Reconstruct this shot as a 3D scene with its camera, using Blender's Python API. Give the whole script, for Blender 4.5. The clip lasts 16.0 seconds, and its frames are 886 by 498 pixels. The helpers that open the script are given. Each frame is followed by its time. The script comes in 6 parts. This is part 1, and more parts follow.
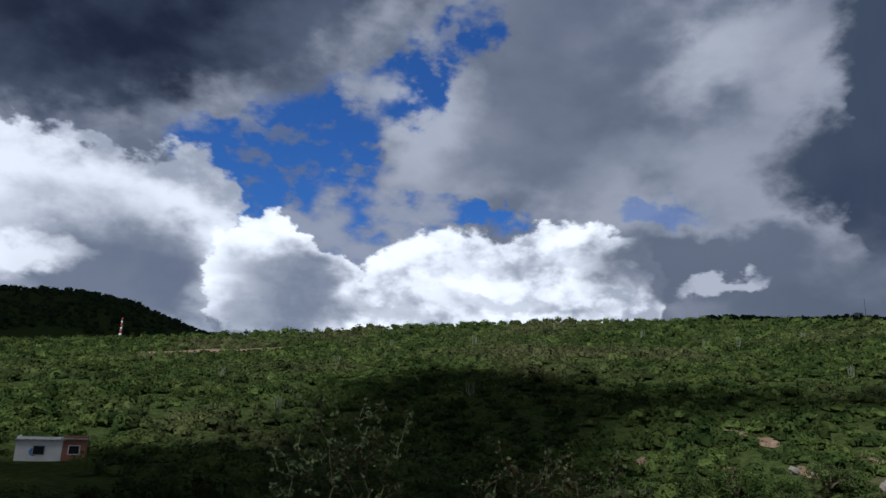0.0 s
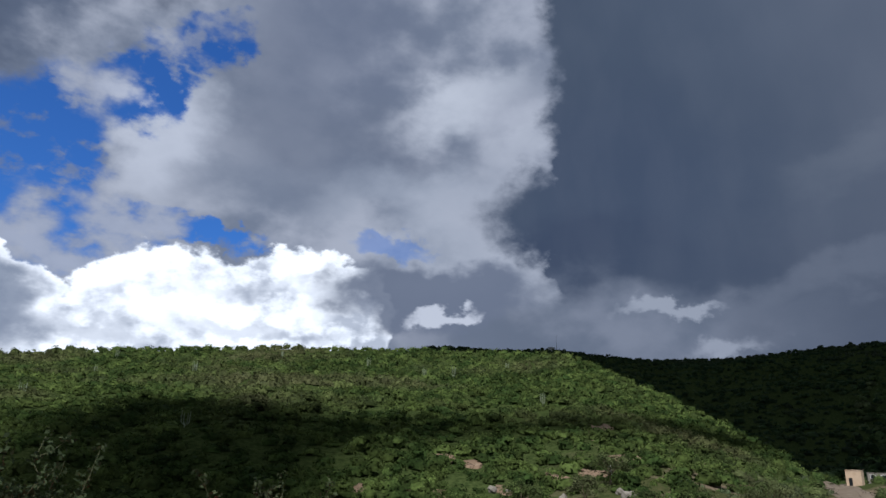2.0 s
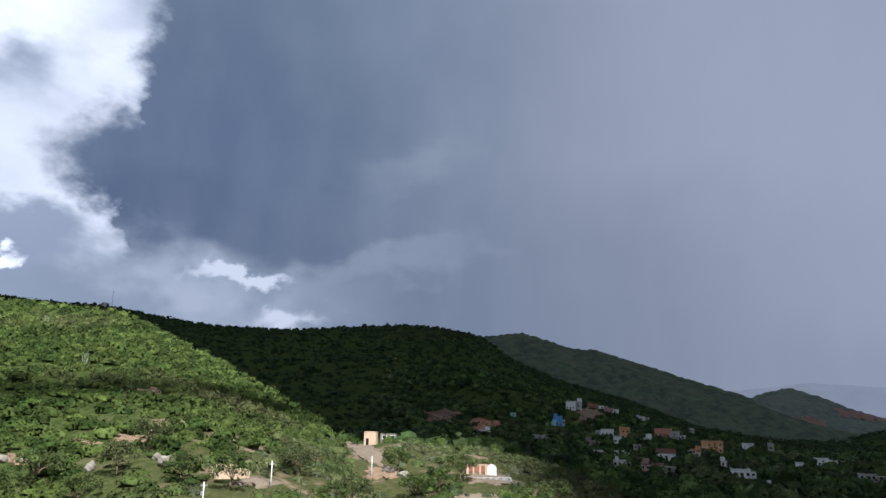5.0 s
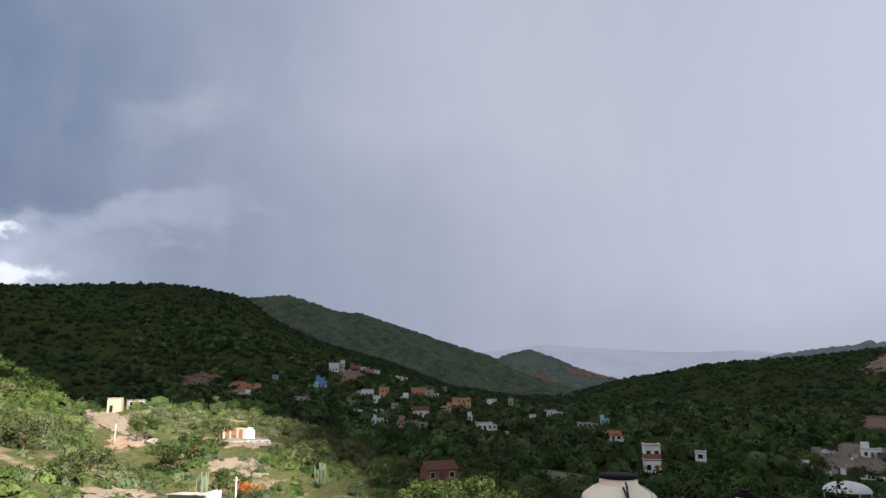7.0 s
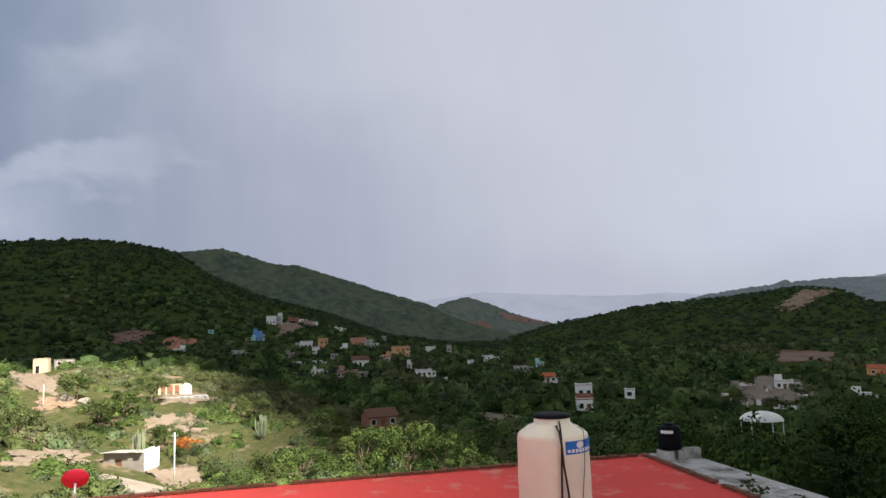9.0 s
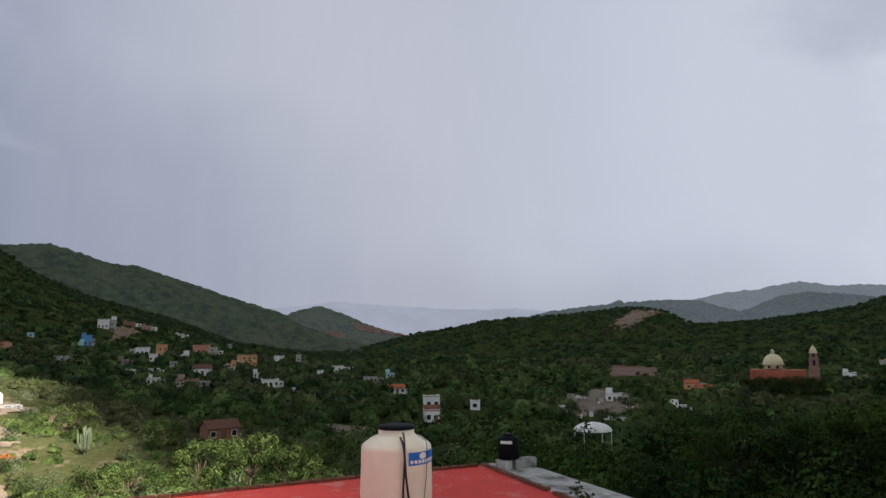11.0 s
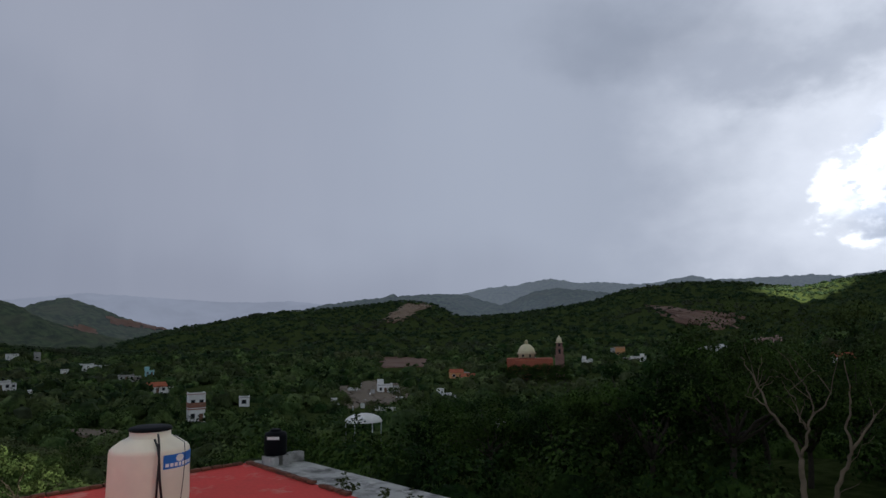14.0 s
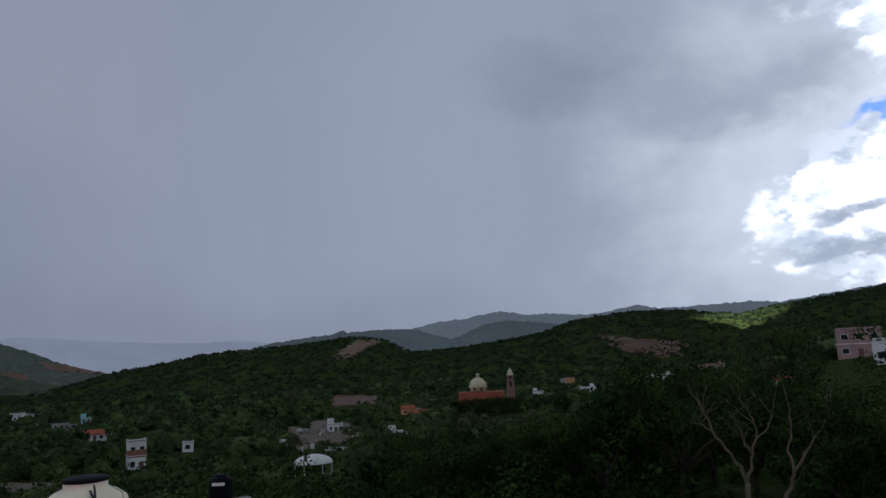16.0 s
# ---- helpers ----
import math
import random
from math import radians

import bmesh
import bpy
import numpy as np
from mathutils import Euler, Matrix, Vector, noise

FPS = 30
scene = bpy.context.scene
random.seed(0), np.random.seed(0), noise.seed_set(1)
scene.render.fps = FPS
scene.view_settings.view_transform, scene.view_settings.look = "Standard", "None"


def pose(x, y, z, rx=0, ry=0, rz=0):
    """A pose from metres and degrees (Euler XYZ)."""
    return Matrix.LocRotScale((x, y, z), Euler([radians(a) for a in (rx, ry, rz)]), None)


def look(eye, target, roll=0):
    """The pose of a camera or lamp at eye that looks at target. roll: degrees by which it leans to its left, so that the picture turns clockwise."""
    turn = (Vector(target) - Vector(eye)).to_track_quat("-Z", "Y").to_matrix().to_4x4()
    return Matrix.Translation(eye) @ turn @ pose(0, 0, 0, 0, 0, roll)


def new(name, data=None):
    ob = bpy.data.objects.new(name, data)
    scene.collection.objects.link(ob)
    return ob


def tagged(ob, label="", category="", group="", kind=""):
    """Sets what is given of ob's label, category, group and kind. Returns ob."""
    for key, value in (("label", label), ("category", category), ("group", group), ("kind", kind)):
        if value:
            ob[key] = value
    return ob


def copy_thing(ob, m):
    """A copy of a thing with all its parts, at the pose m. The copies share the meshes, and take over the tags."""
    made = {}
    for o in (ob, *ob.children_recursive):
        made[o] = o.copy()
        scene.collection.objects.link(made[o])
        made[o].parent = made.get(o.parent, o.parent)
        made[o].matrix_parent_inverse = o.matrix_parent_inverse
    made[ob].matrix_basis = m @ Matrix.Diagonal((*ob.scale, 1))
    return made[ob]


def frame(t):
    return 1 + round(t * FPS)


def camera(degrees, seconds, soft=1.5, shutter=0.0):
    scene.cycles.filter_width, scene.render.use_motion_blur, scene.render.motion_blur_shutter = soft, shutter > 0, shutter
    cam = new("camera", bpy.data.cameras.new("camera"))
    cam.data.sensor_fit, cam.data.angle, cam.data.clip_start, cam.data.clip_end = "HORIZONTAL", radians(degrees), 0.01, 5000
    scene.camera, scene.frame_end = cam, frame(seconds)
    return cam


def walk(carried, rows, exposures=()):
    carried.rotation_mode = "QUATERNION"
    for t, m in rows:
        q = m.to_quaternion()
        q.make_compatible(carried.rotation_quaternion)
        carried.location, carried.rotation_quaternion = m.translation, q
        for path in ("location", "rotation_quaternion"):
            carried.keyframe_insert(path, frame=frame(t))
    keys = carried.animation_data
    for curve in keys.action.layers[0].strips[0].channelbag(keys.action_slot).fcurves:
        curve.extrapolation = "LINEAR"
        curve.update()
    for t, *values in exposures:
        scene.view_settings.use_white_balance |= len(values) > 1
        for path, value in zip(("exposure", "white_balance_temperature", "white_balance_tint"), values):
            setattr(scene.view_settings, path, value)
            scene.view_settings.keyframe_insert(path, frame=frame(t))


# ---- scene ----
# World origin: the eye of the walker who turns on the roof. x east, y north, z up.
# Bearings are degrees clockwise from north.
cam = camera(66.35, 16.0)
PATH = [
    (0.0, pose(0.056, 0.192, 0.0, 103.23, -2.39, -16.94)),
    (0.5, pose(0.078, 0.184, 0.0, 104.59, -2.26, -23.45)),
    (1.0, pose(0.098, 0.174, 0.0, 105.19, -2.49, -30.09)),
    (1.5, pose(0.112, 0.166, 0.0, 105.59, -1.39, -34.47)),
    (2.0, pose(0.126, 0.155, 0.0, 106.15, -0.90, -39.37)),
    (2.5, pose(0.145, 0.138, 0.0, 105.39, 0.18, -46.22)),
    (3.0, pose(0.159, 0.122, 0.0, 104.78, 0.75, -52.29)),
    (3.5, pose(0.174, 0.099, 0.0, 104.74, -0.28, -60.52)),
    (4.0, pose(0.182, 0.082, 0.0, 105.13, -1.19, -66.06)),
    (4.5, pose(0.189, 0.066, 0.0, 104.42, -1.30, -71.00)),
    (5.0, pose(0.193, 0.052, 0.0, 103.97, -1.09, -75.15)),
    (5.2, pose(0.195, 0.045, 0.0, 103.92, -1.07, -77.39)),
    (7.3, pose(0.199, -0.020, 0.0, 100.73, -0.03, -95.64)),
    (7.5, pose(0.199, -0.021, 0.0, 100.54, -0.12, -96.06)),
    (8.0, pose(0.198, -0.027, 0.0, 98.97, -0.24, -97.88)),
    (8.5, pose(0.198, -0.026, 0.0, 96.53, 0.80, -97.48)),
    (9.0, pose(0.197, -0.034, 0.0, 96.73, 1.76, -99.65)),
    (9.5, pose(0.194, -0.047, 0.0, 97.85, 1.65, -103.40)),
    (9.7, pose(0.193, -0.053, 0.0, 97.95, 1.41, -105.24)),
    (11.8, pose(0.176, -0.095, 0.0, 97.12, 0.31, -118.33)),
    (12.0, pose(0.171, -0.103, 0.0, 97.10, 0.34, -120.99)),
    (12.5, pose(0.159, -0.122, 0.0, 96.26, -0.20, -127.45)),
    (13.0, pose(0.155, -0.127, 0.0, 95.56, -0.40, -129.40)),
    (13.5, pose(0.154, -0.128, 0.0, 96.09, -0.16, -129.64)),
    (14.0, pose(0.151, -0.131, 0.0, 96.65, 0.76, -130.73)),
    (14.5, pose(0.150, -0.133, 0.0, 96.28, 1.32, -131.35)),
    (15.0, pose(0.149, -0.133, 0.0, 96.61, 1.21, -131.71)),
    (15.5, pose(0.147, -0.136, 0.0, 98.02, 1.83, -132.45)),
    (16.0, pose(0.141, -0.142, 0.0, 99.44, 2.42, -134.84)),
]
EXPOSURES = [(0.0, 0.0, 5750, 10), (1.5, 0.15, 5800, 10), (2.5, 0.5, 5800, 10), (3.5, 0.85, 5850, 10), (5.0, 1.34, 5900, 10), (7.5, 1.97, 6650, 10),
             (9.0, 2.05, 6750, 10), (9.7, 2.05, 6750, 10), (12.0, 1.58, 6500, 10), (12.5, 1.45, 6350, 10), (14.0, 1.32, 6250, 10), (15.0, 1.26, 6150, 10), (15.5, 1.18, 6050, 10), (16.0, 1.05, 5950, 10)]
walk(cam, PATH, EXPOSURES)

# ---------------------------------------------------------------- world, sun
SUN_BEARING, SUN_HEIGHT = 235.0, 55.0
sun_dir = Vector((math.sin(radians(SUN_BEARING)) * math.cos(radians(SUN_HEIGHT)),
                  math.cos(radians(SUN_BEARING)) * math.cos(radians(SUN_HEIGHT)),
                  math.sin(radians(SUN_HEIGHT))))
sun_data = bpy.data.lights.new("sun", "SUN")
sun_data.energy, sun_data.angle, sun_data.color = 3.7, radians(0.53), (1.0, 0.95, 0.86)
sun = new("sun", sun_data)
sun.matrix_world = look((0, 0, 2500), Vector((0, 0, 2500)) - sun_dir)


class Nodes:
    """Short-hand for building a node tree."""

    def __init__(self, tree):
        self.tree = tree
        tree.nodes.clear()


    def link(self, a, b):
        self.tree.links.new(a, b)

    def feed(self, socket, value):
        if isinstance(value, bpy.types.NodeSocket):
            self.tree.links.new(value, socket)
        else:
            socket.default_value = value

    def math(self, op, a, b=0.0, c=0.0, clamp=False):
        n = self.tree.nodes.new("ShaderNodeMath")
        n.operation, n.use_clamp = op, clamp
        self.feed(n.inputs[0], a), self.feed(n.inputs[1], b), self.feed(n.inputs[2], c)
        return n.outputs[0]

    def vec(self, op, a, b=(0, 0, 0)):
        n = self.tree.nodes.new("ShaderNodeVectorMath")
        n.operation = op
        self.feed(n.inputs[0], a), self.feed(n.inputs[1], b)
        return n.outputs["Value"] if op == "LENGTH" else n.outputs["Vector"]

    def scale(self, a, k):
        n = self.tree.nodes.new("ShaderNodeVectorMath")
        n.operation = "SCALE"
        self.feed(n.inputs[0], a), self.feed(n.inputs["Scale"], k)
        return n.outputs["Vector"]

    def noise(self, vector, scale, detail=4.0, rough=0.55, distortion=0.0):
        n = self.tree.nodes.new("ShaderNodeTexNoise")
        self.feed(n.inputs["Vector"], vector)
        n.inputs["Scale"].default_value, n.inputs["Detail"].default_value = scale, detail
        n.inputs["Roughness"].default_value, n.inputs["Distortion"].default_value = rough, distortion
        return n.outputs[0], n.outputs["Color"]

    def step(self, v, lo, hi, a=0.0, b=1.0, smooth=True):
        n = self.tree.nodes.new("ShaderNodeMapRange")
        n.interpolation_type = "SMOOTHSTEP" if smooth else "LINEAR"
        self.feed(n.inputs[0], v)
        n.inputs[1].default_value, n.inputs[2].default_value = lo, hi
        n.inputs[3].default_value, n.inputs[4].default_value = a, b
        return n.outputs[0]

    def mix(self, f, a, b, blend="MIX"):
        n = self.tree.nodes.new("ShaderNodeMix")
        n.data_type, n.blend_type = "RGBA", blend
        self.feed(n.inputs[0], f)
        for socket, value in ((n.inputs[6], a), (n.inputs[7], b)):
            self.feed(socket, value if isinstance(value, bpy.types.NodeSocket) else (*value[:3], 1.0))
        return n.outputs[2]

    def mapping(self, vector, kind="POINT", loc=(0, 0, 0), rot=(0, 0, 0), size=(1, 1, 1)):
        n = self.tree.nodes.new("ShaderNodeMapping")
        n.vector_type = kind
        self.feed(n.inputs[0], vector)
        n.inputs[1].default_value, n.inputs[2].default_value, n.inputs[3].default_value = loc, rot, size
        return n.outputs[0]


def build_sky():
    world = bpy.data.worlds.new("sky")
    scene.world = world
    world.use_nodes = True
    k = Nodes(world.node_tree)
    coords = k.tree.nodes.new("ShaderNodeTexCoord").outputs["Generated"]
    sep = k.tree.nodes.new("ShaderNodeSeparateXYZ")
    k.link(coords, sep.inputs[0])
    bearing = k.math("MULTIPLY", k.math("ARCTAN2", sep.outputs[0], sep.outputs[1]), 57.2958)
    height = k.math("MULTIPLY", k.math("ARCSINE", sep.outputs[2]), 57.2958)
    comb = k.tree.nodes.new("ShaderNodeCombineXYZ")
    k.link(bearing, comb.inputs[0]), k.link(height, comb.inputs[1])
    plain = comb.outputs[0]
    # clouds are wider than high towards the horizon
    flat = k.mapping(coords, size=(1, 1, 1.5))
    big_v, big_c = k.noise(flat, 2.6, 3, 0.5)
    mid_v, mid_c = k.noise(flat, 8.0, 5, 0.52)
    fine_v, fine_c = k.noise(flat, 26.0, 5, 0.55)
    half = (0.5, 0.5, 0.5)
    w_mid = k.vec("MULTIPLY", k.vec("SUBTRACT", mid_c, half), (13.0, 9.0, 0.0))
    w_fine = k.vec("MULTIPLY", k.vec("SUBTRACT", fine_c, half), (4.5, 4.0, 0.0))
    w_big = k.vec("MULTIPLY", k.vec("SUBTRACT", big_c, half), (14.0, 12.0, 0.0))
    lumpy = k.vec("ADD", k.vec("ADD", plain, w_mid), k.scale(w_fine, 0.5))
    crisp = k.vec("ADD", k.vec("ADD", plain, k.scale(w_mid, 0.5)), w_fine)
    soft = k.vec("ADD", plain, w_big)

    def blob(p, b, h, rb, rh, rot=0.0, edge=0.12):
        m = k.mapping(p, "TEXTURE", (b, h, 0), (0, 0, radians(rot)), (rb, rh, 1))
        return k.step(k.vec("LENGTH", m), 1 - edge, 1 + edge, 1.0, 0.0)

    def over(col, mask, paint, amount=1.0):
        return k.mix(k.math("MULTIPLY", mask, amount) if amount != 1.0 else mask, col, paint)

    # rain-laden grey deck
    streak = k.noise(k.mapping(coords, size=(9, 9, 0.3)), 2.0, 3, 0.5)[0]
    deck = k.mix(k.step(big_v, 0.3, 0.7), (0.110, 0.143, 0.206), (0.135, 0.17, 0.236))
    deck = over(deck, blob(soft, 112, 12, 32, 44, 0, 0.85), (0.25, 0.272, 0.335))
    deck = over(deck, blob(soft, 100, 16, 16, 40, 0, 0.9), (0.30, 0.315, 0.37), 0.5)
    deck = over(deck, blob(soft, 146, 14, 24, 40, 0, 0.7), (0.315, 0.345, 0.41), 0.9)
    deck = over(deck, blob(soft, 106, 1, 34, 5, 0, 0.7), (0.20, 0.215, 0.27), 0.6)
    deck = over(deck, blob(soft, 76, 8, 24, 8, 0, 0.8), (0.135, 0.16, 0.22), 0.7)
    deck = over(deck, blob(lumpy, 54, 20, 10, 8, 0, 0.6), (0.098, 0.13, 0.20), 0.85)
    deck = over(deck, blob(lumpy, 50.5, 15.6, 8, 3.0, 8, 0.6), (0.082, 0.110, 0.178), 0.85)
    deck = over(deck, blob(lumpy, 60, 14.5, 8, 2.6, 5, 0.8), (0.10, 0.13, 0.195), 0.6)
    deck = over(deck, blob(lumpy, 73, 21.0, 4, 1.3, 15, 0.9), (0.22, 0.25, 0.31), 0.6)
    deck = over(deck, blob(lumpy, 69, 12.5, 7, 1.0, 10, 0.9), (0.24, 0.27, 0.34), 0.6)
    deck = over(deck, blob(lumpy, 150, 22.5, 9, 3.2, -10, 0.7), (0.185, 0.21, 0.265), 0.5)
    deck = k.mix(k.step(streak, 0.35, 0.7, 0.0, 0.06), deck, (0.34, 0.36, 0.42))
    # broken light cloud before the storm front
    light = k.mix(k.step(mid_v, 0.36, 0.66), (0.29, 0.33, 0.42), (0.66, 0.68, 0.76))
    light = over(light, blob(lumpy, 29, 25, 11, 4.2, -20, 0.7), (0.24, 0.275, 0.36), 0.8)
    light = over(light, blob(lumpy, 24, 21, 9, 2.4, 0, 0.8), (0.30, 0.34, 0.43), 0.7)
    light = over(light, blob(lumpy, 28, 33, 8, 5, 0, 0.7), (0.24, 0.275, 0.37), 0.8)
    light = over(light, blob(lumpy, 41, 28.5, 4.2, 1.5, 15, 0.95), (1.0, 1.02, 1.08), 0.7)
    light = over(light, blob(crisp, 45.5, 24.5, 2.6, 1.6, 30, 0.9), (1.0, 1.02, 1.08), 0.6)
    light = over(light, blob(lumpy, 37, 20.5, 7, 2.2, 0, 0.8), (0.56, 0.60, 0.69), 0.7)
    light = over(light, blob(lumpy, 43.5, 16.5, 8, 5, 0, 0.7), (0.72, 0.75, 0.83), 0.75)
    light = over(light, blob(lumpy, 44, 22.0, 4.0, 6.5, -10, 0.8), (0.66, 0.68, 0.76), 0.7)
    light = over(light, blob(lumpy, 15, 24, 3.5, 5, 0, 0.6), (1.0, 1.02, 1.1), 0.7)
    front = blob(crisp, 9, 20, 40, 200, 0, 0.03)
    nose = blob(crisp, 55.5, 17.0, 12.5, 5.0, -12, 0.18)
    front = k.math("SUBTRACT", front, nose, clamp=True)
    sky = k.mix(front, deck, light)
    low_light = k.mix(k.step(mid_v, 0.40, 0.66), (0.225, 0.26, 0.335), (0.34, 0.37, 0.45))
    sky = over(sky, blob(lumpy, 51, 8.6, 15, 3.9, 0, 0.6), low_light)
    # the gaps with blue sky
    nishita = k.tree.nodes.new("ShaderNodeTexSky")
    nishita.sky_type, nishita.sun_disc = "NISHITA", False
    nishita.sun_elevation, nishita.sun_rotation = radians(SUN_HEIGHT), radians(SUN_BEARING)
    blue = k.mix(1.0, nishita.outputs[0], (0.050, 0.100, 0.185), "MULTIPLY")
    gaps = None
    for g in ((-2, 20, 6, 2.6, 10), (5, 21.5, 6, 5.0, 30), (12.5, 27, 3.8, 3.2, 40), (18, 31.5, 3.5, 2.2, 20), (5, 17.5, 7, 4.2, 0),
              (10, 14.5, 6, 3.4, 0), (18, 16.3, 6, 1.1, -5), (-1, 15.5, 3, 2.4, 0)):
        m = blob(crisp, *g, 0.2)
        gaps = m if gaps is None else k.math("MAXIMUM", gaps, m)
    wisps = k.math("MULTIPLY", k.step(mid_v, 0.46, 0.60, 1.0, 0.1), k.step(fine_v, 0.50, 0.66, 1.0, 0.35))
    sky = k.mix(k.math("MULTIPLY", gaps, wisps), sky, blue)
    sky = over(sky, blob(crisp, 34.8, 16.4, 2.6, 0.7, 0, 0.5), blue, 0.5)
    # dark overhead cloud
    dark = k.mix(k.step(mid_v, 0.36, 0.68), (0.030, 0.042, 0.078), (0.080, 0.102, 0.16))
    dark = over(dark, blob(lumpy, 6, 28.5, 9, 5.0, 20, 0.7), (0.20, 0.24, 0.33), 0.85)
    dark = over(dark, blob(lumpy, -14, 19.5, 8, 2.6, 15, 0.7), (0.20, 0.24, 0.33), 0.6)
    sky = over(sky, blob(lumpy, -16, 37, 42, 16.5, 20, 0.10), dark)
    # unseen sky overhead and behind: paler grey, raised to brighten the roof
    overhead = k.mix(k.step(mid_v, 0.36, 0.68), (0.28, 0.31, 0.36), (0.40, 0.43, 0.48))
    sky = over(sky, blob(soft, 0, 90, 400, 46, 0, 0.12), overhead)
    sky = over(sky, blob(soft, -115, 30, 85, 60, 0, 0.15), overhead)
    # bright towering cumulus low in the north
    white = k.mix(k.step(mid_v, 0.40, 0.60), k.mix(k.step(fine_v, 0.38, 0.6), (0.80, 0.84, 0.93), (1.6, 1.62, 1.66)), (2.1, 2.1, 2.1))
    tower = k.mix(k.step(mid_v, 0.40, 0.60), k.mix(k.step(fine_v, 0.40, 0.62), (0.70, 0.74, 0.84), (0.95, 0.98, 1.06)), (1.7, 1.72, 1.76))
    shade = k.mix(k.step(mid_v, 0.4, 0.62), (0.36, 0.41, 0.52), (0.62, 0.66, 0.76))
    for b in ((-14, 13, 9, 6.0, -10), (-7, 13, 6.0, 6.6, -25), (-7, 8, 5.0, 8, 0)):
        sky = over(sky, blob(crisp, *b, 0.06), tower)
    sky = over(sky, blob(lumpy, -9.5, 8.6, 7.5, 6.0, 0, 0.5), (0.27, 0.315, 0.42), 0.95)
    sky = over(sky, blob(crisp, -15.5, 10.2, 3.4, 1.4, 0, 0.5), white, 0.7)
    for b in ((1.6, 10, 4.6, 5.2, -12), (6, 8, 5.0, 4.0, -20)):
        sky = over(sky, blob(crisp, *b, 0.06), white)
    sky = over(sky, blob(lumpy, 4.0, 9.5, 5.0, 2.6, -20, 0.5), shade, 0.9)
    sky = over(sky, blob(lumpy, 2.5, 6.0, 5.0, 2.6, 0, 0.5), shade, 0.8)
    for b in ((18, 8.5, 8.5, 6.0, 6), (27, 10, 8, 5.6, 4)):
        sky = over(sky, blob(crisp, *b, 0.06), white)
    sky = over(sky, blob(crisp, 12, 7.6, 4.5, 1.2, 0, 0.5), shade, 0.6)
    sky = over(sky, blob(crisp, 24, 12.0, 5, 0.7, 8, 0.6), shade, 0.4)
    sky = over(sky, blob(crisp, 24, 8.8, 6, 0.7, 0, 0.6), shade, 0.5)
    sky = over(sky, blob(lumpy, 38, 12.2, 8.5, 3.4, 0, 0.22), (0.25, 0.285, 0.375), 0.95)
    sky = over(sky, blob(crisp, 39.3, 10.2, 2.6, 0.85, 8, 0.3), (0.9, 0.92, 1.0))
    sky = over(sky, blob(crisp, 58, 10.8, 3.4, 0.55, 0, 0.5), (0.55, 0.58, 0.66), 0.9)
    sky = over(sky, blob(crisp, 62.5, 7.6, 2.6, 0.8, 10, 0.5), (0.55, 0.58, 0.66), 0.8)
    # bright break in the south
    sky = over(sky, blob(lumpy, 173, 12, 17, 15, 0, 0.8), (0.78, 0.81, 0.88), 0.9)
    south = k.mix(k.step(mid_v, 0.40, 0.58), (0.75, 0.79, 0.88), (2.2, 2.2, 2.2))
    south = k.mix(k.step(fine_v, 0.44, 0.56), k.mix(k.step(mid_v, 0.42, 0.6), (0.55, 0.60, 0.70), (1.1, 1.14, 1.2)), south)
    for b in ((164.8, 9.0, 3.8, 3.2, 0), (166.3, 12.6, 3.7, 3.2, 0), (170, 12, 5.0, 4.6, 0), (169.5, 6.8, 6.5, 2.4, 0), (176, 22, 10, 3.8, -25), (182, 12, 9, 12, 0)):
        sky = over(sky, blob(crisp, *b, 0.38), south)
    sky = over(sky, blob(crisp, 167, 9.9, 3.0, 0.9, 0, 0.5), (0.34, 0.38, 0.47), 0.9)
    sky = over(sky, blob(crisp, 166, 6.7, 4.0, 0.8, 4, 0.5), (0.36, 0.40, 0.48), 0.85)
    sky = over(sky, blob(crisp, 170, 16.6, 3.2, 0.8, 0, 0.4), blue, 0.8)
    sky = over(sky, blob(lumpy, 160, 20.0, 9, 2.2, 6, 0.8), (0.25, 0.28, 0.345), 0.6)
    bg = k.tree.nodes.new("ShaderNodeBackground")
    k.link(sky, bg.inputs[0])
    bg.inputs[1].default_value = 0.5
    out = k.tree.nodes.new("ShaderNodeOutputWorld")
    k.link(bg.outputs[0], out.inputs[0])


build_sky()

# ---------------------------------------------------------------- materials
def material(name):
    m = bpy.data.materials.new(name)
    m.use_nodes = True
    k = Nodes(m.node_tree)
    k.out = k.tree.nodes.new("ShaderNodeOutputMaterial")
    k.geo = k.tree.nodes.new("ShaderNodeNewGeometry")
    k.pos = k.geo.outputs["Position"]
    k.island = k.geo.outputs["Random Per Island"]
    return m, k


def finish(k, colour, rough=0.8, metal=0.0, bump=None, strength=0.3, distance=0.02, spec=0.3):
    b = k.tree.nodes.new("ShaderNodeBsdfPrincipled")
    k.feed(b.inputs["Base Color"], colour if isinstance(colour, bpy.types.NodeSocket) else (*colour, 1.0))
    k.feed(b.inputs["Roughness"], rough)
    b.inputs["Metallic"].default_value = metal
    b.inputs["Specular IOR Level"].default_value = spec
    if bump is not None:
        n = k.tree.nodes.new("ShaderNodeBump")
        n.inputs["Strength"].default_value, n.inputs["Distance"].default_value = strength, distance
        k.link(bump, n.inputs["Height"])
        k.link(n.outputs[0], b.inputs["Normal"])
    k.link(b.outputs[0], k.out.inputs[0])
    return b


